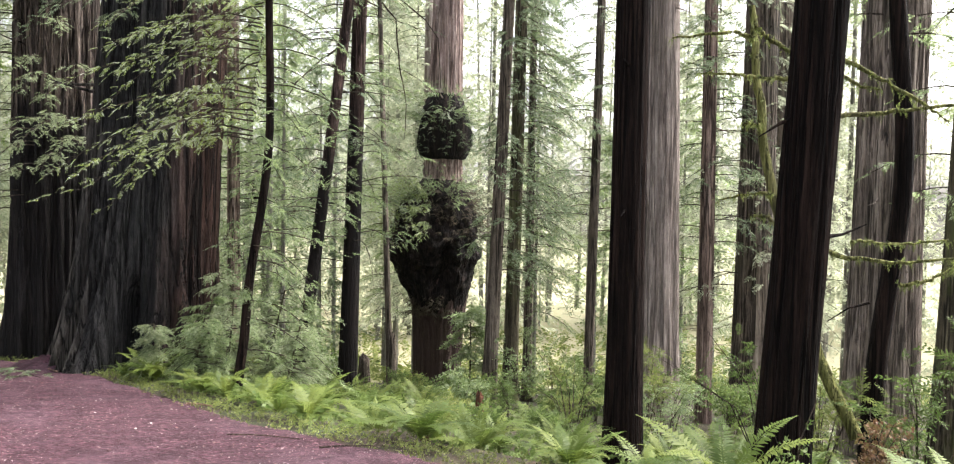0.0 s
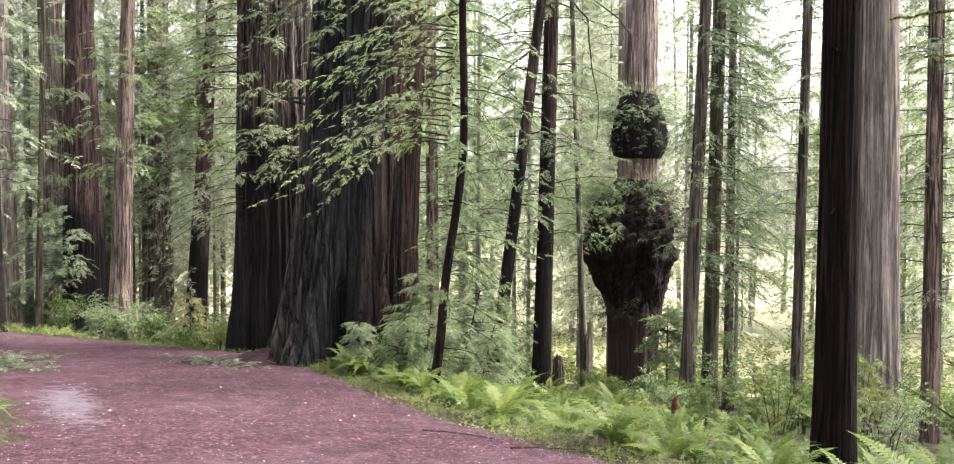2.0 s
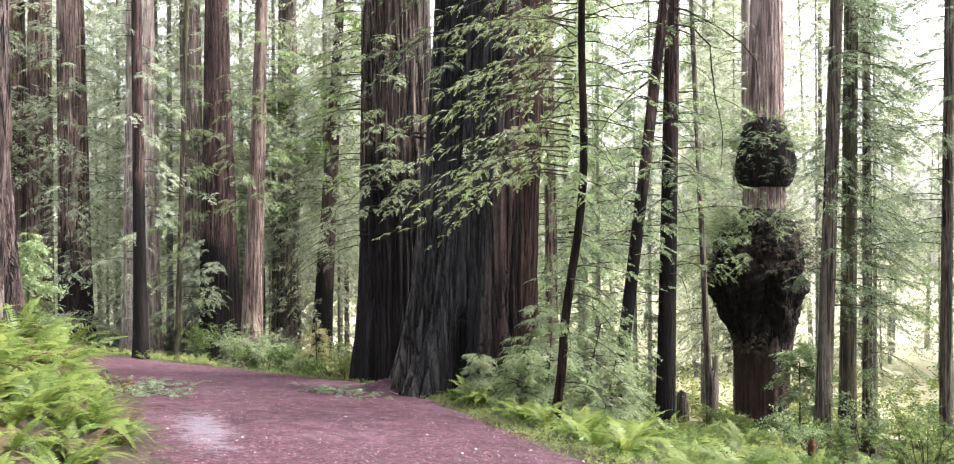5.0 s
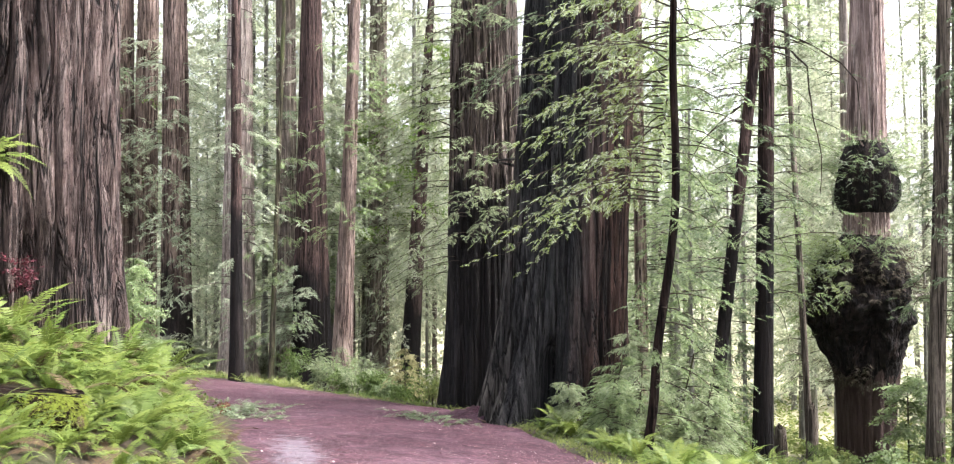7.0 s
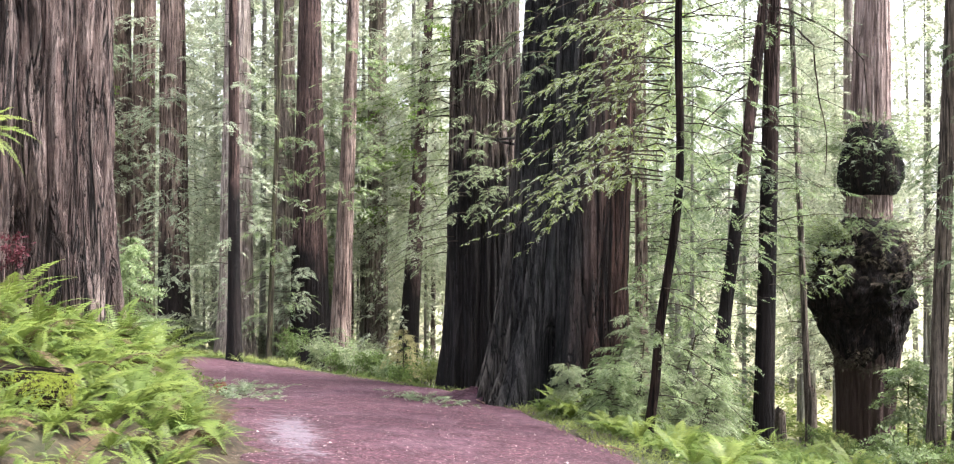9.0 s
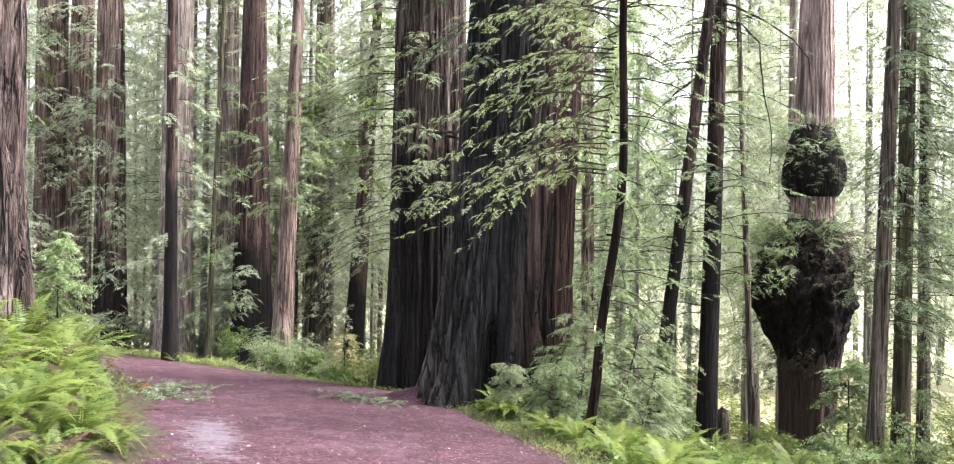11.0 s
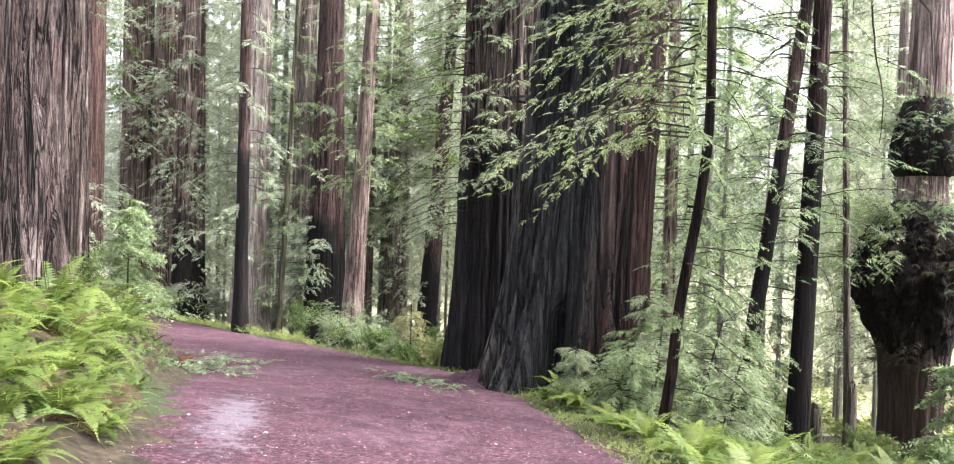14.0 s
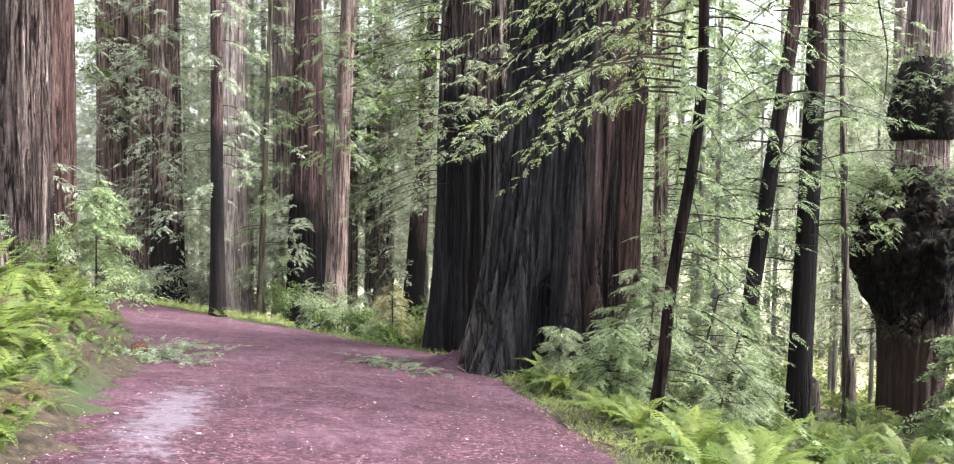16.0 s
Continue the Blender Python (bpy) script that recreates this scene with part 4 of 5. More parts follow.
crown("cluster_char", 3.4, 7.5, 56, 2.0, M_NEEDLE_GREY, sprays=18, size=0.5, seed=21, toward=-2.2, spread=1.3)
crown("cluster_char", 10, 18, 16, 2.4, M_NEEDLE, sprays=16, size=0.6, seed=31)
crown("cluster_pale", 5.0, 18, 46, 2.8, M_NEEDLE_GREY, sprays=16, size=0.65, seed=22, droop=0.5)
crown("cluster_lean", 8.0, 18, 36, 2.2, M_NEEDLE_FRESH, sprays=14, size=0.6, seed=23)
crown("cluster_thin", 8.0, 19, 50, 3.0, M_NEEDLE_HAZE, sprays=16, size=0.65, seed=32)
crown("mid_dark", 8.0, 20, 70, 3.6, M_NEEDLE_HAZE, sprays=18, size=0.75, seed=24, droop=0.45, kit=COARSE)
crown("mid_lean", 7.0, 23, 64, 3.8, M_NEEDLE_HAZE, sprays=16, size=0.8, seed=25, droop=0.5, kit=COARSE)
crown("mid_dark", 8.0, 19, 40, 3.4, M_MAPLE, sprays=18, size=0.8, seed=44, droop=0.3, kit=LEAFY)
crown("mid_lean", 11, 22, 26, 3.6, M_MAPLE, sprays=16, size=0.85, seed=45, droop=0.3, kit=LEAFY)
crown("far_red_b", 14, 20, 16, 4.2, M_MAPLE, sprays=18, size=0.9, seed=46, droop=0.3, kit=LEAFY)
crown("left_back", 2.0, 8.0, 30, 2.8, M_NEEDLE_GREY, sprays=16, size=0.62, seed=26, droop=0.45)
crown("left_front", 9, 13, 14, 2.2, M_NEEDLE, sprays=14, size=0.5, seed=33)
crown("far_red_a", 10.0, 24, 46, 3.6, M_NEEDLE_HAZE, sprays=12, size=1.0, seed=27, kit=COARSE)
crown("far_red_b", 10.0, 24, 36, 3.6, M_NEEDLE_HAZE, sprays=12, size=1.0, seed=28, kit=COARSE)
crown("far_dark", 3.0, 24, 100, 4.4, M_NEEDLE_HAZE, sprays=12, size=1.1, seed=34, kit=COARSE)
crown("red_behind", 2.0, 15, 90, 2.8, M_NEEDLE_FRESH, sprays=18, size=0.55, seed=29, droop=0.5)
crown("behind_burl", 4, 20, 80, 3.4, M_NEEDLE_HAZE, sprays=12, size=0.9, seed=30, kit=COARSE)
crown("far_moss", 2, 15, 30, 2.0, M_NEEDLE_FRESH, sprays=12, size=0.55, seed=35)
crown("thin_bent", 3, 15, 30, 1.3, M_NEEDLE_FRESH, toward=3.1, spread=1.7, sprays=12, size=0.5, seed=36)

# Bare dark branches that arch out and hang from the slender redwood.
BARE = (
    ((-3.47, 21.7, 7.39), (-2.76, 21.61, 7.11), (-2.07, 21.51, 6.67), (-1.43, 21.49, 6.17), (-1.09, 21.49, 5.7), (-1.01, 21.52, 4.45)),
    ((-3.4, 21.72, 6.92), (-2.6, 21.55, 6.67), (-2.17, 21.47, 6.16), (-2.08, 21.49, 5.02), (-1.88, 21.55, 4.03), (-1.93, 21.53, 3.12)),
    ((-3.47, 21.69, 5.59), (-3.99, 21.1, 5.06), (-4.53, 20.72, 4.41), (-4.87, 20.51, 3.72)),
)
holder = TREES["twin_straight"][0]
for k, pts in enumerate(BARE):
    b = Bunch(700 + k)
    curve = [Vector(p) - holder.location for p in pts]
    fine_pts = []
    for a, c in zip(curve, curve[1:]):
        fine_pts += [a.lerp(c, m / 4) + Vector((b.rnd.uniform(-1, 1), b.rnd.uniform(-1, 1), b.rnd.uniform(-1, 1))) * 0.012 for m in range(4)]
    b.twig(fine_pts + [curve[-1]], 0.030, 0.009, 6)
    part("branch", np_mesh("branch", b.tv[0], b.tq[0], M_TWIG), holder, "bare dark arching branch")

# ---- young conifers of the understory ----
young = random.Random(5)
for i, (x, y, tall, wide) in enumerate((
    (-6.2, 25.0, 13, 2.4), (-8.0, 31.5, 16, 2.8), (-5.2, 22.4, 10, 1.3),
    (-6.4, 34.0, 13, 2.2), (-0.2, 31.5, 3.6, 1.5), (5.6, 34.0, 12, 2.5), (-10.6, 33.0, 17, 3.0), (9.5, 35.0, 16, 3.0), (6.3, 30.0, 4.5, 1.8),
    (-36.0, 31.0, 5, 2.0), (-36.5, 25.0, 6.5, 2.2), (-22.5, 47.0, 17, 3.2), (-15.5, 36.5, 15, 2.8), (-26.5, 22.8, 4.5, 1.6), (-29.5, 22.0, 6.5, 2.0), (-33.5, 43.0, 16, 3.0))):
    far = math.hypot(x, y) > 30
    sapling(x, y, tall, wide, young.choice((M_NEEDLE_FRESH, M_NEEDLE, M_NEEDLE_FRESH)) if x > -12 or tall < 5 else young.choice((M_NEEDLE_HAZE, M_NEEDLE_FRESH, M_NEEDLE_GREY)), int(16 + tall * 4), 12 if tall > 6 else 13, 0.7 if far else 0.38, seed=i + 1, kit=COARSE if far else SPRAYS)

bushy = random.Random(15)
for i, (x, y, tall, wide) in enumerate(((-5.7, 16.7, 1.5, 1.2), (-5.2, 17.4, 2.0, 1.6), (-4.8, 18.6, 2.4, 1.7), (-6.1, 18.0, 2.0, 1.3), (-4.0, 17.3, 1.5, 1.2), (-5.4, 19.3, 2.8, 1.6), (-4.3, 19.9, 2.4, 1.5), (-6.4, 17.3, 1.3, 1.1))):
    sapling(x, y, tall, wide, M_NEEDLE_PALE if i % 3 else M_NEEDLE_FRESH, 46, 17, 0.27, "bushy young conifer with pale drooping sprays beside the giant", (bushy.uniform(-0.3, 0.3), bushy.uniform(-0.3, 0.1)), seed=140 + i)

sapling(-16.4, 26.2, 2.1, 1.15, M_TAN, 34, 12, 0.36, "small yellowish-tan young conifer beside the trail", seed=88)

# ---- far woods: conifers beyond the grove, a few kinds repeated ----
wr = random.Random(21)


def far_conifer(k, rows=62, each=3, small=1.1, large=2.3):
    root = new("far_conifer")
    tagged(root, "green forest conifer, paled for haze", "tree", "far woods")
    tall, r = wr.uniform(26, 40) if each == 3 else wr.uniform(40, 46), wr.uniform(0.16, 0.34)
    part("trunk", trunk_mesh("trunk", M_BARK_HAZE, tall, r, 0.05, segs=10, rings=12, seed=k, furrow=0.03), root)
    b = Bunch(900 + k)
    for i in range(rows):
        h = tall * (0.10 + 0.90 * (i + wr.random()) / rows)
        az, reach = wr.uniform(0, 6.283), (1.35 - 0.9 * h / tall) * wr.uniform(1.6, 4.2)
        for m in range(each):
            f = wr.uniform(0.15, 1.0)
            w = az + wr.uniform(-0.9, 0.9)
            b.add(wr.choice(COARSE), (reach * f * math.cos(az), reach * f * math.sin(az), h - 0.35 * reach * f * f), (math.cos(w), math.sin(w), wr.uniform(-0.8, 0.1)), wr.uniform(small, large), wr.uniform(-0.7, 0.7))
    part("foliage", b.mesh("foliage", M_NEEDLE_HAZE), root, "", "stuff")
    return root


kinds = [far_conifer(k) for k in range(6)]
fine = [far_conifer(40 + k, 230, 4, 0.7, 1.5) for k in range(2)]
placed = 0
for i in range(700):
    a = radians(wr.uniform(-36, 66))
    d = 46 + 84 * wr.random() ** 1.1
    x, y = -d * math.sin(a), d * math.cos(a)
    s, v = along(x, y)
    if abs(v - (np.interp(s, S_R, V_R) + np.interp(s, S_L, V_L)) / 2) < 5 or (a > 0.5 and d < 62):
        continue
    if a < 0.2 and d < 84 or a > 0.2 and wr.random() < 0.3:
        continue
    m = pose(x, y, ground_z(x, y), wr.uniform(-2, 2), wr.uniform(-2, 2), wr.uniform(0, 360)) @ Matrix.Scale(wr.uniform(0.75, 1.2), 4)
    if placed < 6:
        kinds[placed].matrix_basis = m
    else:
        copy_thing(wr.choice(fine if a > 0.3 and wr.random() < 0.6 else kinds), m)
    placed += 1
    if placed > 150:
        break

# Conifers that close the gaps between the nearer trunks.
for i, (x, y) in enumerate(((-37.1, 42.2), (-32.2, 41.1), (-32.7, 47.0), (-27.8, 45.4), (-5.8, 59.9), (0.9, 56.2), (-50.1, 33.6), (-48.5, 35.2), (-49.1, 50.2), (-40.4, 44.7), (-42.5, 50.8), (-35.0, 46.6), (-40.5, 59.9), (-31.2, 51.6), (-32.8, 59.9), (-9.6, 65.6), (-7.1, 73.9), (-3.3, 62.2), (24.2, 54.9), (25.6, 49.8), (19.0, 67.4), (-6.8, 63.6))):
    m = pose(x, y, ground_z(x, y), 0, 0, wr.uniform(0, 360)) @ Matrix.Scale(wr.uniform(0.9, 1.08), 4)
    if i < 2:
        fine[i].matrix_basis = m
    else:
        copy_thing(fine[i % 2], m)

# Tall conifers past the burl tree whose crowns hang in from above.
for i, (x, y) in enumerate(((-7.0, 41.0), (-3.6, 48.0), (3.0, 43.0), (6.5, 46.0), (0.6, 50.0), (-5.6, 51.5), (-2.4, 54.0), (10.0, 44.0), (11.5, 47.0), (-6.9, 62.0), (-10.5, 44.0), (-43.0, 46.0), (-26.0, 52.0), (-21.0, 55.0), (-17.0, 50.0), (-31.0, 60.0), (-38.0, 54.0), (-29.0, 49.0), (-45.0, 53.0), (-36.0, 62.0), (-51.0, 51.0))):
    sapling(x, y, wr.uniform(25, 30), 4.0, M_NEEDLE_HAZE, 66, 14, 0.85, "tall slender conifer with drooping crown, paled for haze", seed=300 + i, kit=COARSE, lo=0.30, r=0.11)

# Conifers added out of view behind and beside the camera, to cut the skylight.
for i in range(12):
    a, d = radians(wr.uniform(80, 315)), wr.uniform(16, 38)
    x, y = -d * math.sin(a), d * math.cos(a)
    s, v = along(x, y)
    if np.interp(s, S_L, V_L) - 2.5 < v < np.interp(s, S_R, V_R) + 2 and s > -30:
        continue
    copy_thing(wr.choice(kinds), pose(x, y, ground_z(x, y), 0, 0, wr.uniform(0, 360)) @ Matrix.Scale(wr.uniform(0.6, 0.9), 4))

# ---- undergrowth ----
ur = random.Random(31)
spots = []
for i in range(150):
    s, off = ur.uniform(3, 40), ur.uniform(1.6, 26) * ur.random() ** 0.5 + 1.2
    x, y = plan(s, float(np.interp(s, S_R, V_R)) + off)
    if any(math.hypot(x - q[0], y - q[1]) < 0.9 for q in spots) or math.hypot(x + 8.1, y - 20.6) < 2.9 or math.hypot(x + 12, y - 24.2) < 2.2:
        continue
    if math.hypot(x, y) < 11.5:
        continue
    spots.append((x, y))
    near = off < 6
    tall = ur.uniform(0.4, 0.95) if near else ur.uniform(0.8, 2.4)
    if -4.5 < x < 1.5 and 14 < y < 36:
        tall *= 0.5
    shrub(x, y, tall, tall * ur.uniform(0.7, 1.1), ur.choice((M_SHRUB, M_GOLD, M_SHRUB, M_NEEDLE_FRESH, M_SHRUB, M_GOLD)), ur.randint(60, 120), ur.uniform(0.24, 0.42), seed=i + 3, kit=ur.choice((LEAFY, SPRAYS, SPRAYS)))
for i, (x, y, tall, wide) in enumerate(((-19.6, 27.6, 1.5, 1.3), (-20.7, 28.7, 1.3, 1.2), (-21.8, 29.6, 2.0, 1.5), (-23.0, 30.4, 2.3, 1.6), (-18.4, 27.0, 1.2, 1.0), (-17.4, 26.6, 0.9, 0.9), (-24.2, 31.2, 1.9, 1.4), (-26.2, 32.0, 2.6, 1.7), (-27.6, 33.2, 2.2, 1.5), (-21.0, 31.8, 2.4, 1.6), (-17.6, 29.2, 2.2, 1.5), (-32.0, 24.6, 2.6, 1.8), (-33.5, 27.2, 3.0, 2.0), (-24.6, 19.6, 2.0, 1.6), (-20.4, 15.0, 1.6, 1.3))):
    shrub(x, y, tall, wide, (M_NEEDLE_PALE, M_SHRUB, M_NEEDLE_FRESH)[i % 3], 190, 0.36, label="bushy green understory shrub beside the trail", seed=500 + i, kit=LEAFY if i % 3 == 1 else SPRAYS)

# Bushes under the far woods, in the same haze-paled green.
for i in range(16):
    a, d = radians(24 + 1.6 * i), ur.uniform(50, 58)
    x, y = -d * math.sin(a), d * math.cos(a)
    shrub(x, y, ur.uniform(2.2, 3.4), 2.6, M_NEEDLE_HAZE, 120, 0.9, label="green bush under the far conifers, paled for haze", seed=640 + i, kit=COARSE)

shrub(-14.4, 24.6, 1.1, 0.85, M_GOLD, 110, 0.3, label="yellow-green leafy shrub beside a charred giant", seed=611)

shrub(4.1, 8.6, 0.9, 0.7, M_RUSSET, 90, 0.2, label="small-leaved russet brown shrub among ferns", seed=612)

shrub(2.61, 6.87, 1.01, 0.3, M_SHRUB, 22, 0.17, label="sparse leafy sprig in front of a dark trunk", seed=613, kit=LEAFY)

# Low plants over the slope beyond the trail and the bank.
low = Bunch(41)
for i in range(4400):
    s = ur.uniform(2, 48)
    if ur.random() < 0.72:
        x, y = plan(s, float(np.interp(s, S_R, V_R)) + 0.7 + 24 * ur.random() ** 1.6)
    else:
        s = max(s, 14 + 0.5 * s)
        x, y = plan(s, float(np.interp(s, S_L, V_L)) - 0.1 - 9 * ur.random() ** 1.4)
    a = ur.uniform(0, 6.283)
    low.add(ur.choice(LOWFROND + LEAFY), (x, y, ground_z(x, y)), (math.cos(a), math.sin(a), ur.uniform(0.1, 0.8)), ur.uniform(0.18, 0.5), ur.uniform(-0.4, 0.4))
tagged(new("ground_cover", low.mesh("ground_cover", M_SHRUB)), "low green plants covering the forest floor", "ground cover", kind="stuff")

# Bright grass between the far stretch of the trail and the trees at its bend.
strip = Bunch(43)
for i in range(900):
    s = ur.uniform(34, 49)
    x, y = plan(s, float(np.interp(s, S_R, V_R)) + 0.1 + 1.5 * ur.random())
    a = ur.uniform(0, 6.283)
    strip.add(ur.choice(LOWFROND), (x, y, ground_z(x, y)), (math.cos(a), math.sin(a), ur.uniform(0.3, 1.2)), ur.uniform(0.3, 0.7), ur.uniform(-0.4, 0.4))
tagged(new("grass_strip", strip.mesh("grass_strip", M_GOLD)), "bright yellow-green low plants beside the trail bend", "ground cover", kind="stuff")

# Small pale-green plants that edge the trail.
rim = Bunch(44)
for i in range(2600):
    s = 3 + 27 * ur.random() ** 1.3
    x, y = plan(s, float(np.interp(s, S_R, V_R)) + ur.gauss(0.12, 0.16))
    a = ur.uniform(0, 6.283)
    rim.add(ur.choice(LEAFY + LOWFROND), (x, y, ground_z(x, y) - 0.01), (math.cos(a), math.sin(a), ur.uniform(0.2, 1.4)), ur.uniform(0.05, 0.15), ur.uniform(-0.4, 0.4))
tagged(new("edge_plants", rim.mesh("edge_plants", M_GOLD)), "tiny pale green plants along the trail edge", "ground cover", kind="stuff")

# Low ferns and weeds that close the gaps of the bank.
bank = Bunch(47)
for i in range(900):
    s = ur.uniform(3, 18)
    x, y = plan(s, float(np.interp(s, S_L, V_L)) - 0.05 - 4.5 * ur.random() ** 1.2)
    a = ur.uniform(0, 6.283)
    bank.add(ur.choice(FRONDS), (x, y, ground_z(x, y) - 0.01), (math.cos(a), math.sin(a), ur.uniform(0.1, 0.7)), ur.uniform(0.2, 0.5), ur.uniform(-0.4, 0.4))
tagged(new("bank_plants", bank.mesh("bank_plants", M_SHRUB)), "low green weeds covering the fern bank", "ground cover", kind="stuff")

# Rough tufts over the open grassland.
tuft = Bunch(48)
for i in range(2600):
    x, y = ur.uniform(-24, 30), 46 + 50 * ur.random() ** 1.3
    a = ur.uniform(0, 6.283)
    tuft.add(ur.choice(COARSE), (x, y, ground_z(x, y) + 0.2), (math.cos(a), math.sin(a), ur.uniform(0.4, 1.6)), ur.uniform(0.7, 1.8), ur.uniform(-0.6, 0.6))
tagged(new("meadow_brush", tuft.mesh("meadow_brush", M_GOLD)), "pale yellow-green brush on the open grassland", "brush", kind="stuff")

# Dead brown fronds under the ferns of the bank.
dead = Bunch(45)
for i in range(420):
    s = ur.uniform(4, 24)
    x, y = plan(s, float(np.interp(s, S_L, V_L)) - 0.05 - 5.5 * ur.random())
    a = ur.uniform(0, 6.283)
    dead.add(ur.choice(FRONDS), (x, y, ground_z(x, y) + ur.uniform(0.02, 0.3)), (math.cos(a), math.sin(a), ur.uniform(-0.4, 0.5)), ur.uniform(0.3, 0.8), ur.uniform(-0.6, 0.6))
tagged(new("dead_fronds", dead.mesh("dead_fronds", M_DEAD)), "dead brown fern fronds matted over the bank", "ground cover", kind="stuff")

# ---- sword ferns ----
FROND_MESHES = [np_mesh("frond", v, q, M_FERN, False) for v, q in FRONDS]
DRY_MESHES = [np_mesh("dry_frond", v, q, M_FERN_DRY, False) for v, q in FRONDS[3:]]


def fern_at(x, y, size, turn, rnd, fronds=16, dry=0):
    root = new("sword_fern")
    tagged(root, "bright green sword fern with arching fronds", "fern", "sword ferns along the trail")
    for k in range(fronds + dry):
        ob = part("frond", rnd.choice(FROND_MESHES) if k < fronds else rnd.choice(DRY_MESHES), root, "" if k < fronds else "dry brown drooping frond")
        lift = rnd.uniform(-44, 2) if k < fronds else rnd.uniform(12, 30)
        ob.matrix_basis = pose(0, 0, 0.03, 0, lift, 360 * k / fronds + rnd.uniform(-14, 14)) @ Matrix.Scale(rnd.uniform(0.75, 1.1), 4)
    root.matrix_basis = pose(x, y, ground_z(x, y), 0, 0, turn) @ Matrix.Scale(size, 4)
    return root


fr = random.Random(51)
protos = [fern_at(-8.6, 7.1, 1.0, 20, fr, 18, 1), fern_at(-9.9, 8.6, 1.05, 80, fr, 16, 1), fern_at(-1.2, 10.4, 0.75, 10, fr, 13), fern_at(-4.0, 13.4, 0.8, 200, fr, 12)]
taken = [(-8.6, 7.1), (-9.9, 8.6), (-1.2, 10.4), (-4.0, 13.4)]


def before_log(x, y):
    """Whether a place lies on the trail side of the fallen log, where only small ferns stand."""
    far, off = -0.827 * x + 0.563 * y, abs(0.563 * x + 0.827 * y - 0.16)
    return 5.8 < far < 9.3 and off < 0.75


def more_ferns(count, s_range, side, offs, sizes, gap, bias=1.0):
    for _ in range(count):
        s = fr.uniform(*s_range)
        off = offs[0] + (offs[1] - offs[0]) * fr.random() ** bias
        v = float(np.interp(s, S_R, V_R)) + off if side > 0 else float(np.interp(s, S_L, V_L)) - off
        x, y = plan(s, v)
        if any(math.hypot(x - a, y - b) < gap for a, b in taken) or math.hypot(x + 8.1, y - 20.6) < 2.5 or math.hypot(x + 14.9, y - 9.1) < 2.4 or before_log(x, y) and sizes[1] > 0.65:
            continue
        taken.append((x, y))
        copy_thing(fr.choice(protos), pose(x, y, ground_z(x, y) - 0.02, fr.uniform(-8, 8), fr.uniform(-8, 8), fr.uniform(0, 360)) @ Matrix.Scale(fr.uniform(*sizes), 4))


more_ferns(300, (5.5, 24), -1, (0.85, 5.0), (0.95, 1.4), 0.70, 1.0)
more_ferns(260, (4, 13.5), -1, (0.4, 3.4), (0.6, 0.95), 0.46)
more_ferns(16, (24, 40), -1, (0.2, 3.0), (0.6, 0.9), 0.9)
more_ferns(120, (2, 22), 1, (0.4, 2.2), (0.75, 1.15), 0.75, 1.2)
more_ferns(260, (5, 15), -1, (0.12, 2.4), (0.35, 0.6), 0.26)
more_ferns(80, (1, 26), 1, (2.0, 10.0), (0.6, 1.0), 0.8)

for x, y, size in ((-7.2, 17.1, 0.75), (-6.6, 16.5, 0.7), (-4.3, 14.9, 0.85), (-3.8, 13.9, 1.0), (-3.1, 13.3, 0.8), (-2.4, 12.6, 1.0), (-1.5, 11.4, 0.9), (-0.5, 10.5, 1.0), (0.3, 9.9, 1.1), (1.2, 9.2, 1.0), (-14.1, 23.3, 0.6), (-15.0, 24.0, 0.5)):
    copy_thing(protos[2 if size > 0.8 else 3], pose(x, y, ground_z(x, y) - 0.02, 0, 0, 70 * x) @ Matrix.Scale(size, 4))

# A fern rooted in the bark of the redwood on the bank, high over the ground.
perched = copy_thing(protos[0], pose(-12.74, 8.16, 3.05, 0, 30, -20) @ Matrix.Scale(1.05, 4))
tagged(perched, "sword fern rooted in the bark of a massive redwood")

# ---- small things on and beside the trail ----
litter = Bunch(61)
flake = (np.array([(0, 0.15, 0), (0.5, 0.34, 0.08), (1, 0, 0), (0.5, -0.3, 0.05)], np.float32), np.array([[0, 1, 2, 3]]))
lr = random.Random(71)
for i in range(24000):
    s = 4 + 34 * lr.random() ** 1.6
    lo_v, hi_v = float(np.interp(s, S_L, V_L)), float(np.interp(s, S_R, V_R))
    x, y = plan(s, lr.uniform(lo_v, hi_v))
    a = lr.uniform(0, 6.283)
    litter.add(flake, (x, y, 0.15 + 0.0036 * x - 0.1345 * y + 0.03 + 0.02 * lr.random()), (math.cos(a), math.sin(a), lr.uniform(-0.2, 0.3)), lr.uniform(0.008, 0.024) * (1 if lr.random() < 0.96 else 2.2), lr.uniform(-0.6, 0.6))
tagged(new("litter", litter.mesh("litter", M_LITTER)), "wood chips and fallen needles scattered on the trail", "litter", kind="stuff")

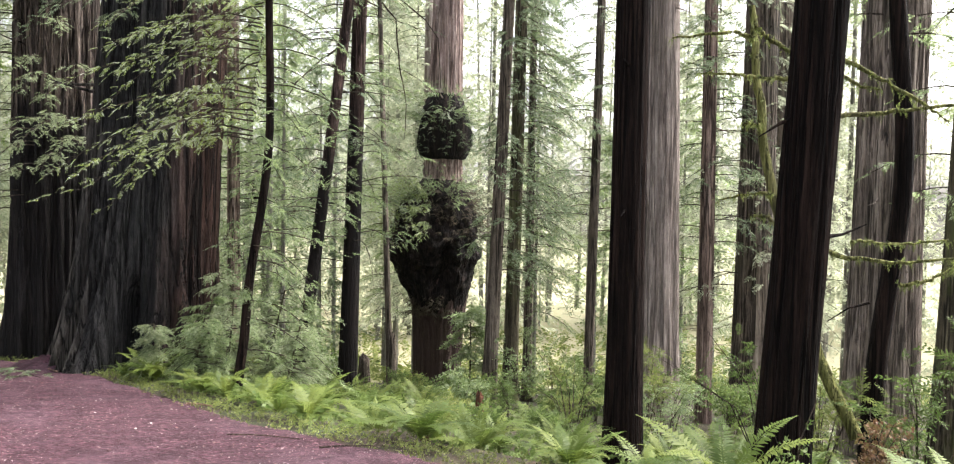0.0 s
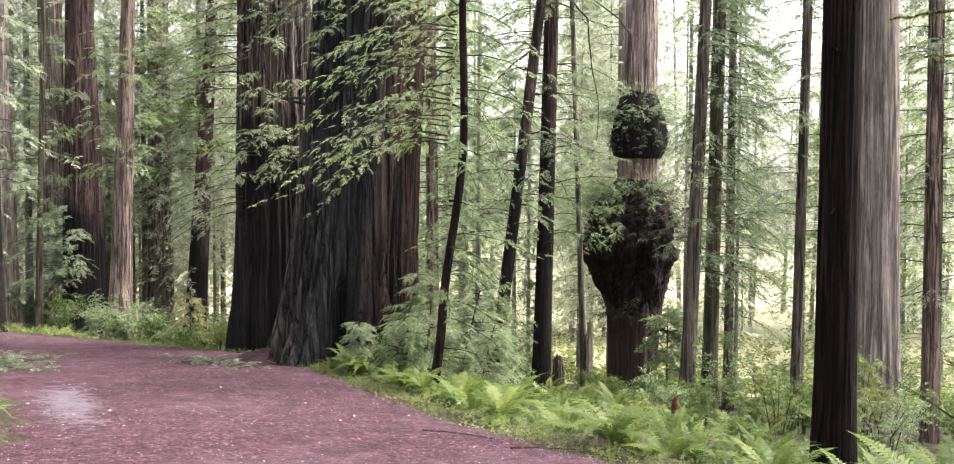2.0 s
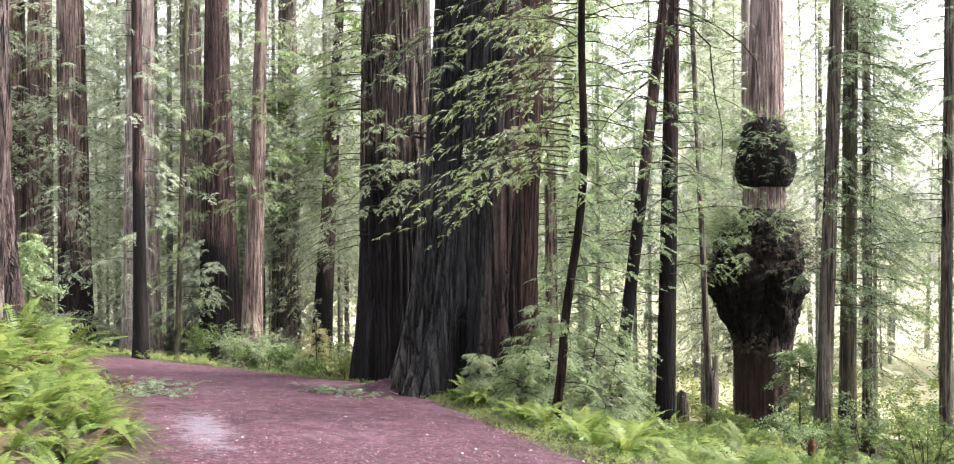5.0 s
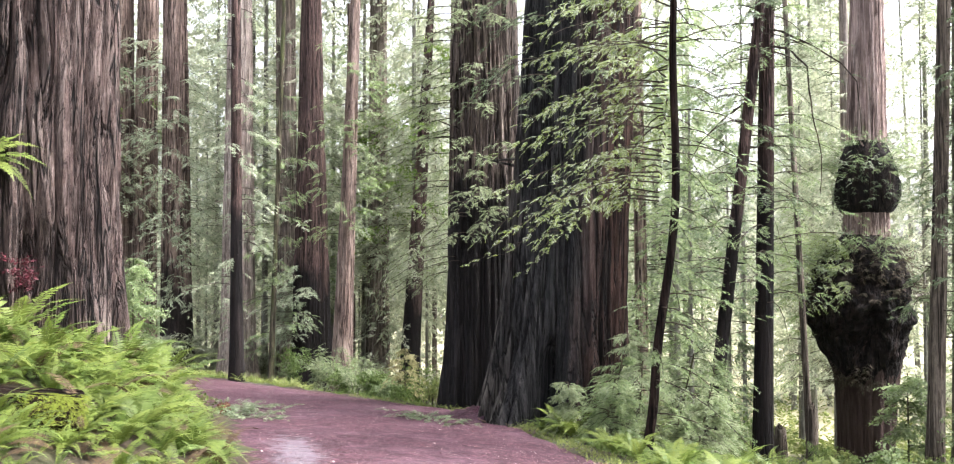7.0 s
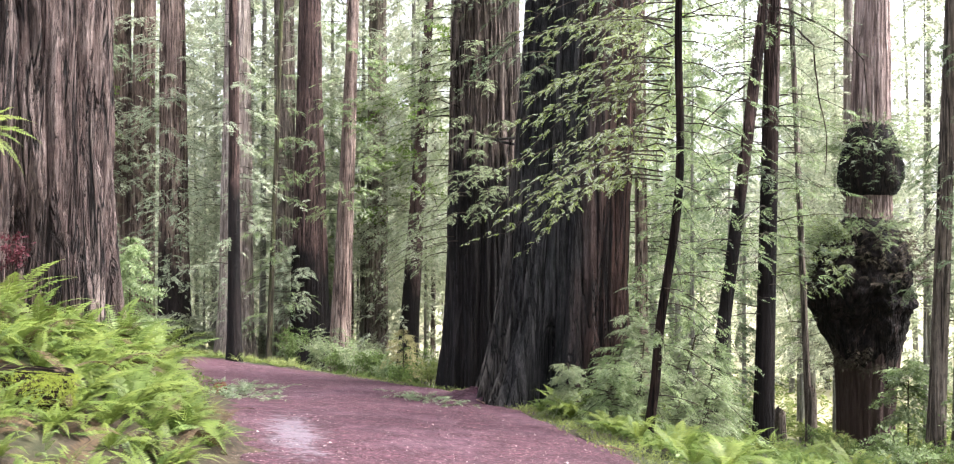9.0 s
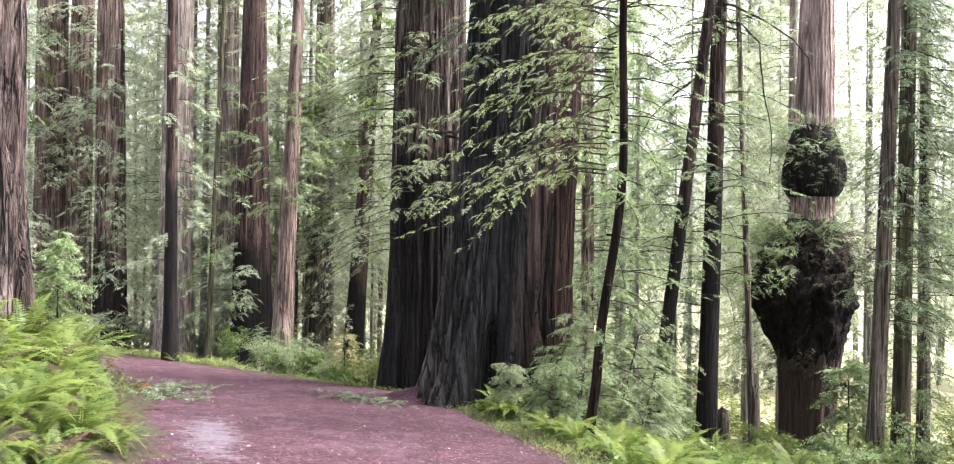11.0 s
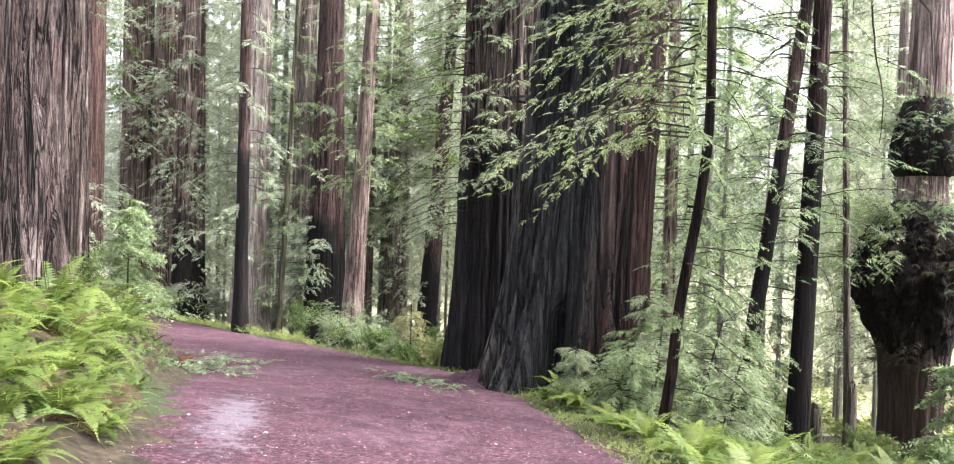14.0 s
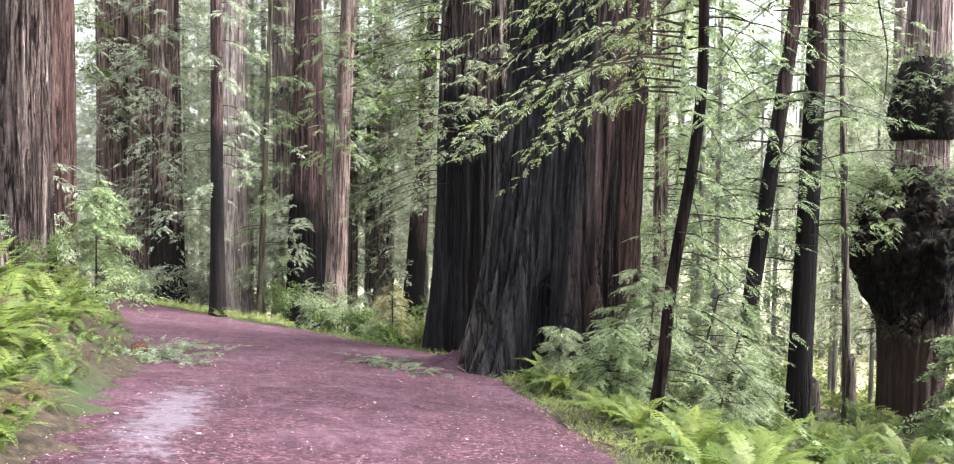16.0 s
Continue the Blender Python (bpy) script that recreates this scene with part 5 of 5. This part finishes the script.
# Fallen sprays of greenery lying on the trail.
def fallen_spray(x, y, wide, count, seed):
    root = new("fallen_spray")
    root.location = (x, y, 0.15 + 0.0036 * x - 0.1345 * y + 0.02)
    tagged(root, "fallen grey-green conifer sprays lying on the trail", "fallen branch", "fallen sprays on the trail")
    b = Bunch(seed)
    for i in range(count):
        a, d = b.rnd.uniform(0, 6.283), wide * b.rnd.random() ** 0.6
        px, py = d * math.cos(a), 0.55 * d * math.sin(a)
        b.add(b.rnd.choice(SPRAYS), (px, py, b.rnd.uniform(0.03, 0.16) - 0.1345 * py), (math.cos(a * 3), math.sin(a * 3), b.rnd.uniform(-0.1, 0.5)), b.rnd.uniform(0.25, 0.5), b.rnd.uniform(-0.5, 0.5))
    b.twig([Vector((-wide * 0.8, 0, 0.03)), Vector((0, 0.1, 0.05)), Vector((wide * 0.8, -0.05, 0.03))], 0.015, 0.006)
    part("foliage", b.mesh("foliage", M_NEEDLE), root, "", "stuff")


fallen_spray(-12.6, 13.6, 1.1, 60, 81)
fallen_spray(-14.0, 15.6, 1.0, 40, 82)
fallen_spray(-10.5, 17.3, 0.7, 34, 83)
fallen_spray(-8.9, 16.6, 0.35, 10, 84)


# Sticks and wood on the trail.
def stick(x, y, length, turn, r, mat, label, up=0.03):
    b = Bunch(int(abs(x * 100)))
    d = Vector((math.cos(turn), math.sin(turn), 0))
    pts = [Vector((0, 0, 0)) + d * length * u + Vector((-d.y, d.x, 0)) * 0.05 * length * math.sin(u * 4) + Vector((0, 0, -0.1345 * d.y * length * u)) for u in (0, 0.25, 0.5, 0.75, 1)]
    b.twig(pts, r, r * 0.5, 7)
    ob = new("stick", np_mesh("stick", b.tv[0], b.tq[0], mat))
    ob.location = (x, y, 0.15 + 0.0036 * x - 0.1345 * y + up + r * 0.5)
    tagged(ob, label, "stick", "sticks on the trail")


stick(-10.0, 19.0, 1.1, -0.67, 0.032, M_WOOD, "pale broken stick lying at the trail edge")
stick(-4.3, 12.4, 0.5, -0.4, 0.02, M_WOOD, "pale stick lying at the trail edge")
stick(-5.0, 13.3, 0.6, -0.9, 0.012, M_TWIG, "thin brown twig on the trail")
stick(-2.8, 9.4, 0.9, -0.2, 0.010, M_TWIG, "thin brown twig on the trail")
stick(-1.6, 8.6, 0.7, 0.3, 0.010, M_TWIG, "thin brown twig on the trail")


# Broken stumps and posts.
def snag(name, x, y, tall, r, mat, label, seed, lean=(0.0, 0.0)):
    z = ground_z(x, y)
    rows, cols = 16, 16
    out = np.empty((rows, cols, 3), np.float32)
    for j in range(cols):
        a = 6.283 * j / cols
        top = tall * (0.72 + 0.28 * (0.5 + 0.5 * noise.noise((math.cos(a) * 2 + seed, math.sin(a) * 2, seed))) + 0.12 * noise.noise((math.cos(a) * 7, math.sin(a) * 7, seed)))
        for i in range(rows):
            u = i / (rows - 1)
            rr = r * (1.15 - 0.35 * u) * (1 + 0.15 * noise.noise((math.cos(a) * 3 + seed, math.sin(a) * 3, u * 2)))
            rr *= 1.0 if i < rows - 1 else 0.35
            h = -0.25 + (top + 0.25) * u
            out[i, j] = (lean[0] * h + rr * math.cos(a), lean[1] * h + rr * math.sin(a), h)
    ob = new(name, np_mesh(name, out, grid_faces(rows, cols, True), mat))
    ob.location = (x, y, z)
    tagged(ob, label, "stump", "broken stumps")


snag("stump", 0.09, 15.46, 0.75, 0.085, M_RUST_STUB, "short rotten orange-brown stump among ferns", 3.0)
snag("stump", -32.47, 34.38, 1.5, 0.10, M_WOOD, "pale splintered stump at the trail bend", 5.0, (0.12, 0.05))
snag("stump", -3.2, 31.8, 2.6, 0.2, M_BARK_GREY, "tall dark broken stump in the undergrowth", 8.0)
snag("stump", -4.4, 33.0, 1.6, 0.25, M_BARK_GREY, "low dark broken stump in the undergrowth", 9.0)
snag("stump", -12.9, 13.5, 0.35, 0.16, M_RUST_STUB, "crumbled reddish wood beside the fallen sprays", 10.0)


# Reddish mulch heaped against the giant's foot.
def heap(x, y, wide, deep, tall, turn, seed):
    rows, cols = 14, 40
    out = np.empty((rows, cols, 3), np.float32)
    for i in range(rows):
        u = i / (rows - 1)
        for j in range(cols):
            a = 6.283 * j / cols
            r = u * (1 + 0.2 * noise.noise((math.cos(a) * 1.5, math.sin(a) * 1.5, seed)))
            px, py = wide * r * math.cos(a), deep * r * math.sin(a)
            qx, qy = px * math.cos(turn) - py * math.sin(turn), px * math.sin(turn) + py * math.cos(turn)
            lump = 1 + 0.5 * noise.noise((qx * 4, qy * 4, seed)) + 0.3 * noise.noise((qx * 11, qy * 11, seed))
            out[i, j] = (qx, qy, 0.0036 * qx - 0.1345 * qy - 0.05 + (tall * (1 - u * u) + 0.03) * lump)
    ob = new("soil_mound", np_mesh("soil_mound", out, grid_faces(rows, cols, True), M_PATH))
    ob.location = (x, y, 0.15 + 0.0036 * x - 0.1345 * y)
    tagged(ob, "reddish soil mound against the foot of a giant redwood", "soil mound")


heap(-10.1, 19.9, 1.9, 0.8, 0.28, -0.85, 3.0)


# Fallen log with moss on the fern bank.
def log_mesh(name, length, r, mat, seed):
    rows, cols = 60, 48
    out = np.empty((rows, cols, 3), np.float32)
    for i in range(rows):
        u = i / (rows - 1)
        for j in range(cols):
            a = 6.283 * j / cols
            ca, sa = math.cos(a), math.sin(a)
            rr = r * (1 + 0.22 * noise.noise((ca * 1.5, sa * 1.5 + seed, u * 3)) + 0.12 * noise.noise((ca * 5, sa * 5 + seed, u * 5)) + 0.06 * noise.noise((ca * 11, sa * 11 + seed, u * 16)))
            rr *= 0.05 if i in (0, rows - 1) else 0.94 if i in (1, rows - 2) else 1.0
            out[i, j] = (length * (u - 0.5) + 0.05 * noise.noise((ca * 3, sa * 3, seed)), rr * ca, min(rr * sa, r * (0.72 + 0.15 * noise.noise((ca * 4, u * 9, seed)))))
    return np_mesh(name, out, grid_faces(rows, cols, True), mat)


M_LOG = bark("rotten_log_wood", (0.003, 0.002, 0.0015), (0.017, 0.010, 0.007), (0.065, 0.040, 0.028), fibre=9.0, stain=(0.010, 0.007, 0.004), stain_at=0.55, lying=True, gloss=0.06)

fallen = new("fallen_log", log_mesh("fallen_log", 2.7, 0.37, M_LOG, 3.0))
fallen.matrix_basis = pose(-8.02, 4.66, 0.20, 0, 8, 54)
tagged(fallen, "mossy rotten log lying on the fern bank", "log")
fur = Bunch(46)
for i in range(1600):
    u = 1.34 - abs(fur.rnd.gauss(0, 0.3))
    a = fur.rnd.uniform(-2.6, 0.9) if fur.rnd.random() < 0.5 else fur.rnd.uniform(0.2, 1.4)
    fur.add(fur.rnd.choice(SPRAYS), (u, -0.35 * math.cos(a), min(0.27, 0.35 * math.sin(a))), (fur.rnd.uniform(-0.5, 0.9), -math.cos(a), 0.6 * math.sin(a) - 0.5), fur.rnd.uniform(0.03, 0.09))
part("moss", fur.mesh("moss", M_MOSS), fallen, "bright yellow-green moss hanging from the log", "stuff")


# A leaning stem and limbs wrapped in yellow-green moss.
maple = new("mossy_maple")
maple.location = (0, 0, 0)
tagged(maple, "leaning small tree with bare limbs wrapped in yellow-green moss", "tree")


def mossy_limb(name, pts, r0, r1):
    b = Bunch(int(r0 * 1000) + len(pts) + int(abs(pts[0][0]) * 10))
    fine = []
    for a, c in zip(pts, pts[1:]):
        for k in range(6):
            p = Vector(a).lerp(Vector(c), k / 6)
            fine.append(p + Vector((b.rnd.uniform(-1, 1), b.rnd.uniform(-1, 1), b.rnd.uniform(-1, 1))) * 0.018)
    fine.append(Vector(pts[-1]))
    b.twig(fine, r0, r1, 7)
    wood = np_mesh(name, b.tv[0], b.tq[0], M_MOSSY_LIMB)
    ob = part(name, wood, maple, "mossy yellow-green bare limb" if name == "limb" else "")
    tuft = Bunch(len(fine))
    for p in fine:
        for k in range(5):
            q = p + Vector((tuft.rnd.uniform(-0.06, 0.06), tuft.rnd.uniform(-0.06, 0.06), 0))
            tuft.add(tuft.rnd.choice(SPRAYS), q, (tuft.rnd.uniform(-0.6, 0.6), tuft.rnd.uniform(-0.6, 0.6), tuft.rnd.uniform(-1, 0.5)), tuft.rnd.uniform(0.05, 0.13))
    part("moss", tuft.mesh("moss", M_GOLD), ob, "", "stuff")


mossy_limb("trunk", ((5.44, 11.81, -1.67), (4.98, 12.14, -0.61), (4.48, 12.46, 1.32), (4.27, 12.66, 2.59), (4.17, 12.82, 3.79), (4.13, 12.96, 4.65)), 0.1, 0.05)
mossy_limb("limb", ((4.10, 12.34, 2.78), (4.02, 12.49, 2.80), (3.92, 12.65, 2.83)), 0.03, 0.015)
mossy_limb("limb", ((3.89, 11.98, 3.99), (3.62, 12.32, 4.12), (2.85, 12.64, 4.08)), 0.035, 0.015)
mossy_limb("limb", ((4.24, 11.55, 3.35), (3.83, 11.82, 3.39), (3.55, 12.03, 3.48), (3.17, 12.26, 3.51)), 0.035, 0.012)
mossy_limb("limb", ((3.98, 12.37, 4.24), (4.20, 12.43, 4.06), (4.55, 12.43, 3.87)), 0.045, 0.03)
mossy_limb("limb", ((4.27, 12.28, 1.78), (4.01, 12.49, 1.78), (3.64, 12.73, 1.68)), 0.03, 0.012)
mossy_limb("limb", ((4.38, 12.24, 1.32), (4.28, 12.40, 1.43), (4.13, 12.58, 1.46)), 0.035, 0.02)
mossy_limb("limb", ((4.29, 11.21, 2.77), (4.72, 11.16, 2.79), (5.39, 10.99, 2.86), (6.05, 10.78, 2.93)), 0.045, 0.02)
mossy_limb("limb", ((4.70, 11.58, 1.01), (5.14, 11.52, 0.90), (5.74, 11.38, 0.86), (6.35, 11.18, 0.94)), 0.04, 0.015)
mossy_limb("limb", ((4.66, 11.38, 3.73), (4.99, 11.38, 3.53), (5.45, 11.30, 3.28), (5.90, 11.20, 2.98), (6.21, 11.17, 2.76)), 0.04, 0.015)
mossy_limb("limb", ((4.73, 11.35, 3.41), (5.06, 11.34, 3.24), (5.38, 11.33, 3.19)), 0.03, 0.012)
mossy_limb("limb", ((5.64, 11.16, 0.57), (6.01, 11.10, 0.66), (6.30, 11.08, 0.83)), 0.03, 0.012)
mossy_limb("limb", ((5.09, 11.42, 1.15), (5.41, 11.40, 1.13), (5.86, 11.31, 1.13), (6.29, 11.21, 1.18)), 0.025, 0.012)

# A dark red leafed plant growing out of the bank giant's foot.
shrub(-12.2, 8.42, 0.7, 0.42, M_REDLEAF, 60, 0.2, label="dark red leafed plant at the foot of a redwood", seed=909, lift=0.55)
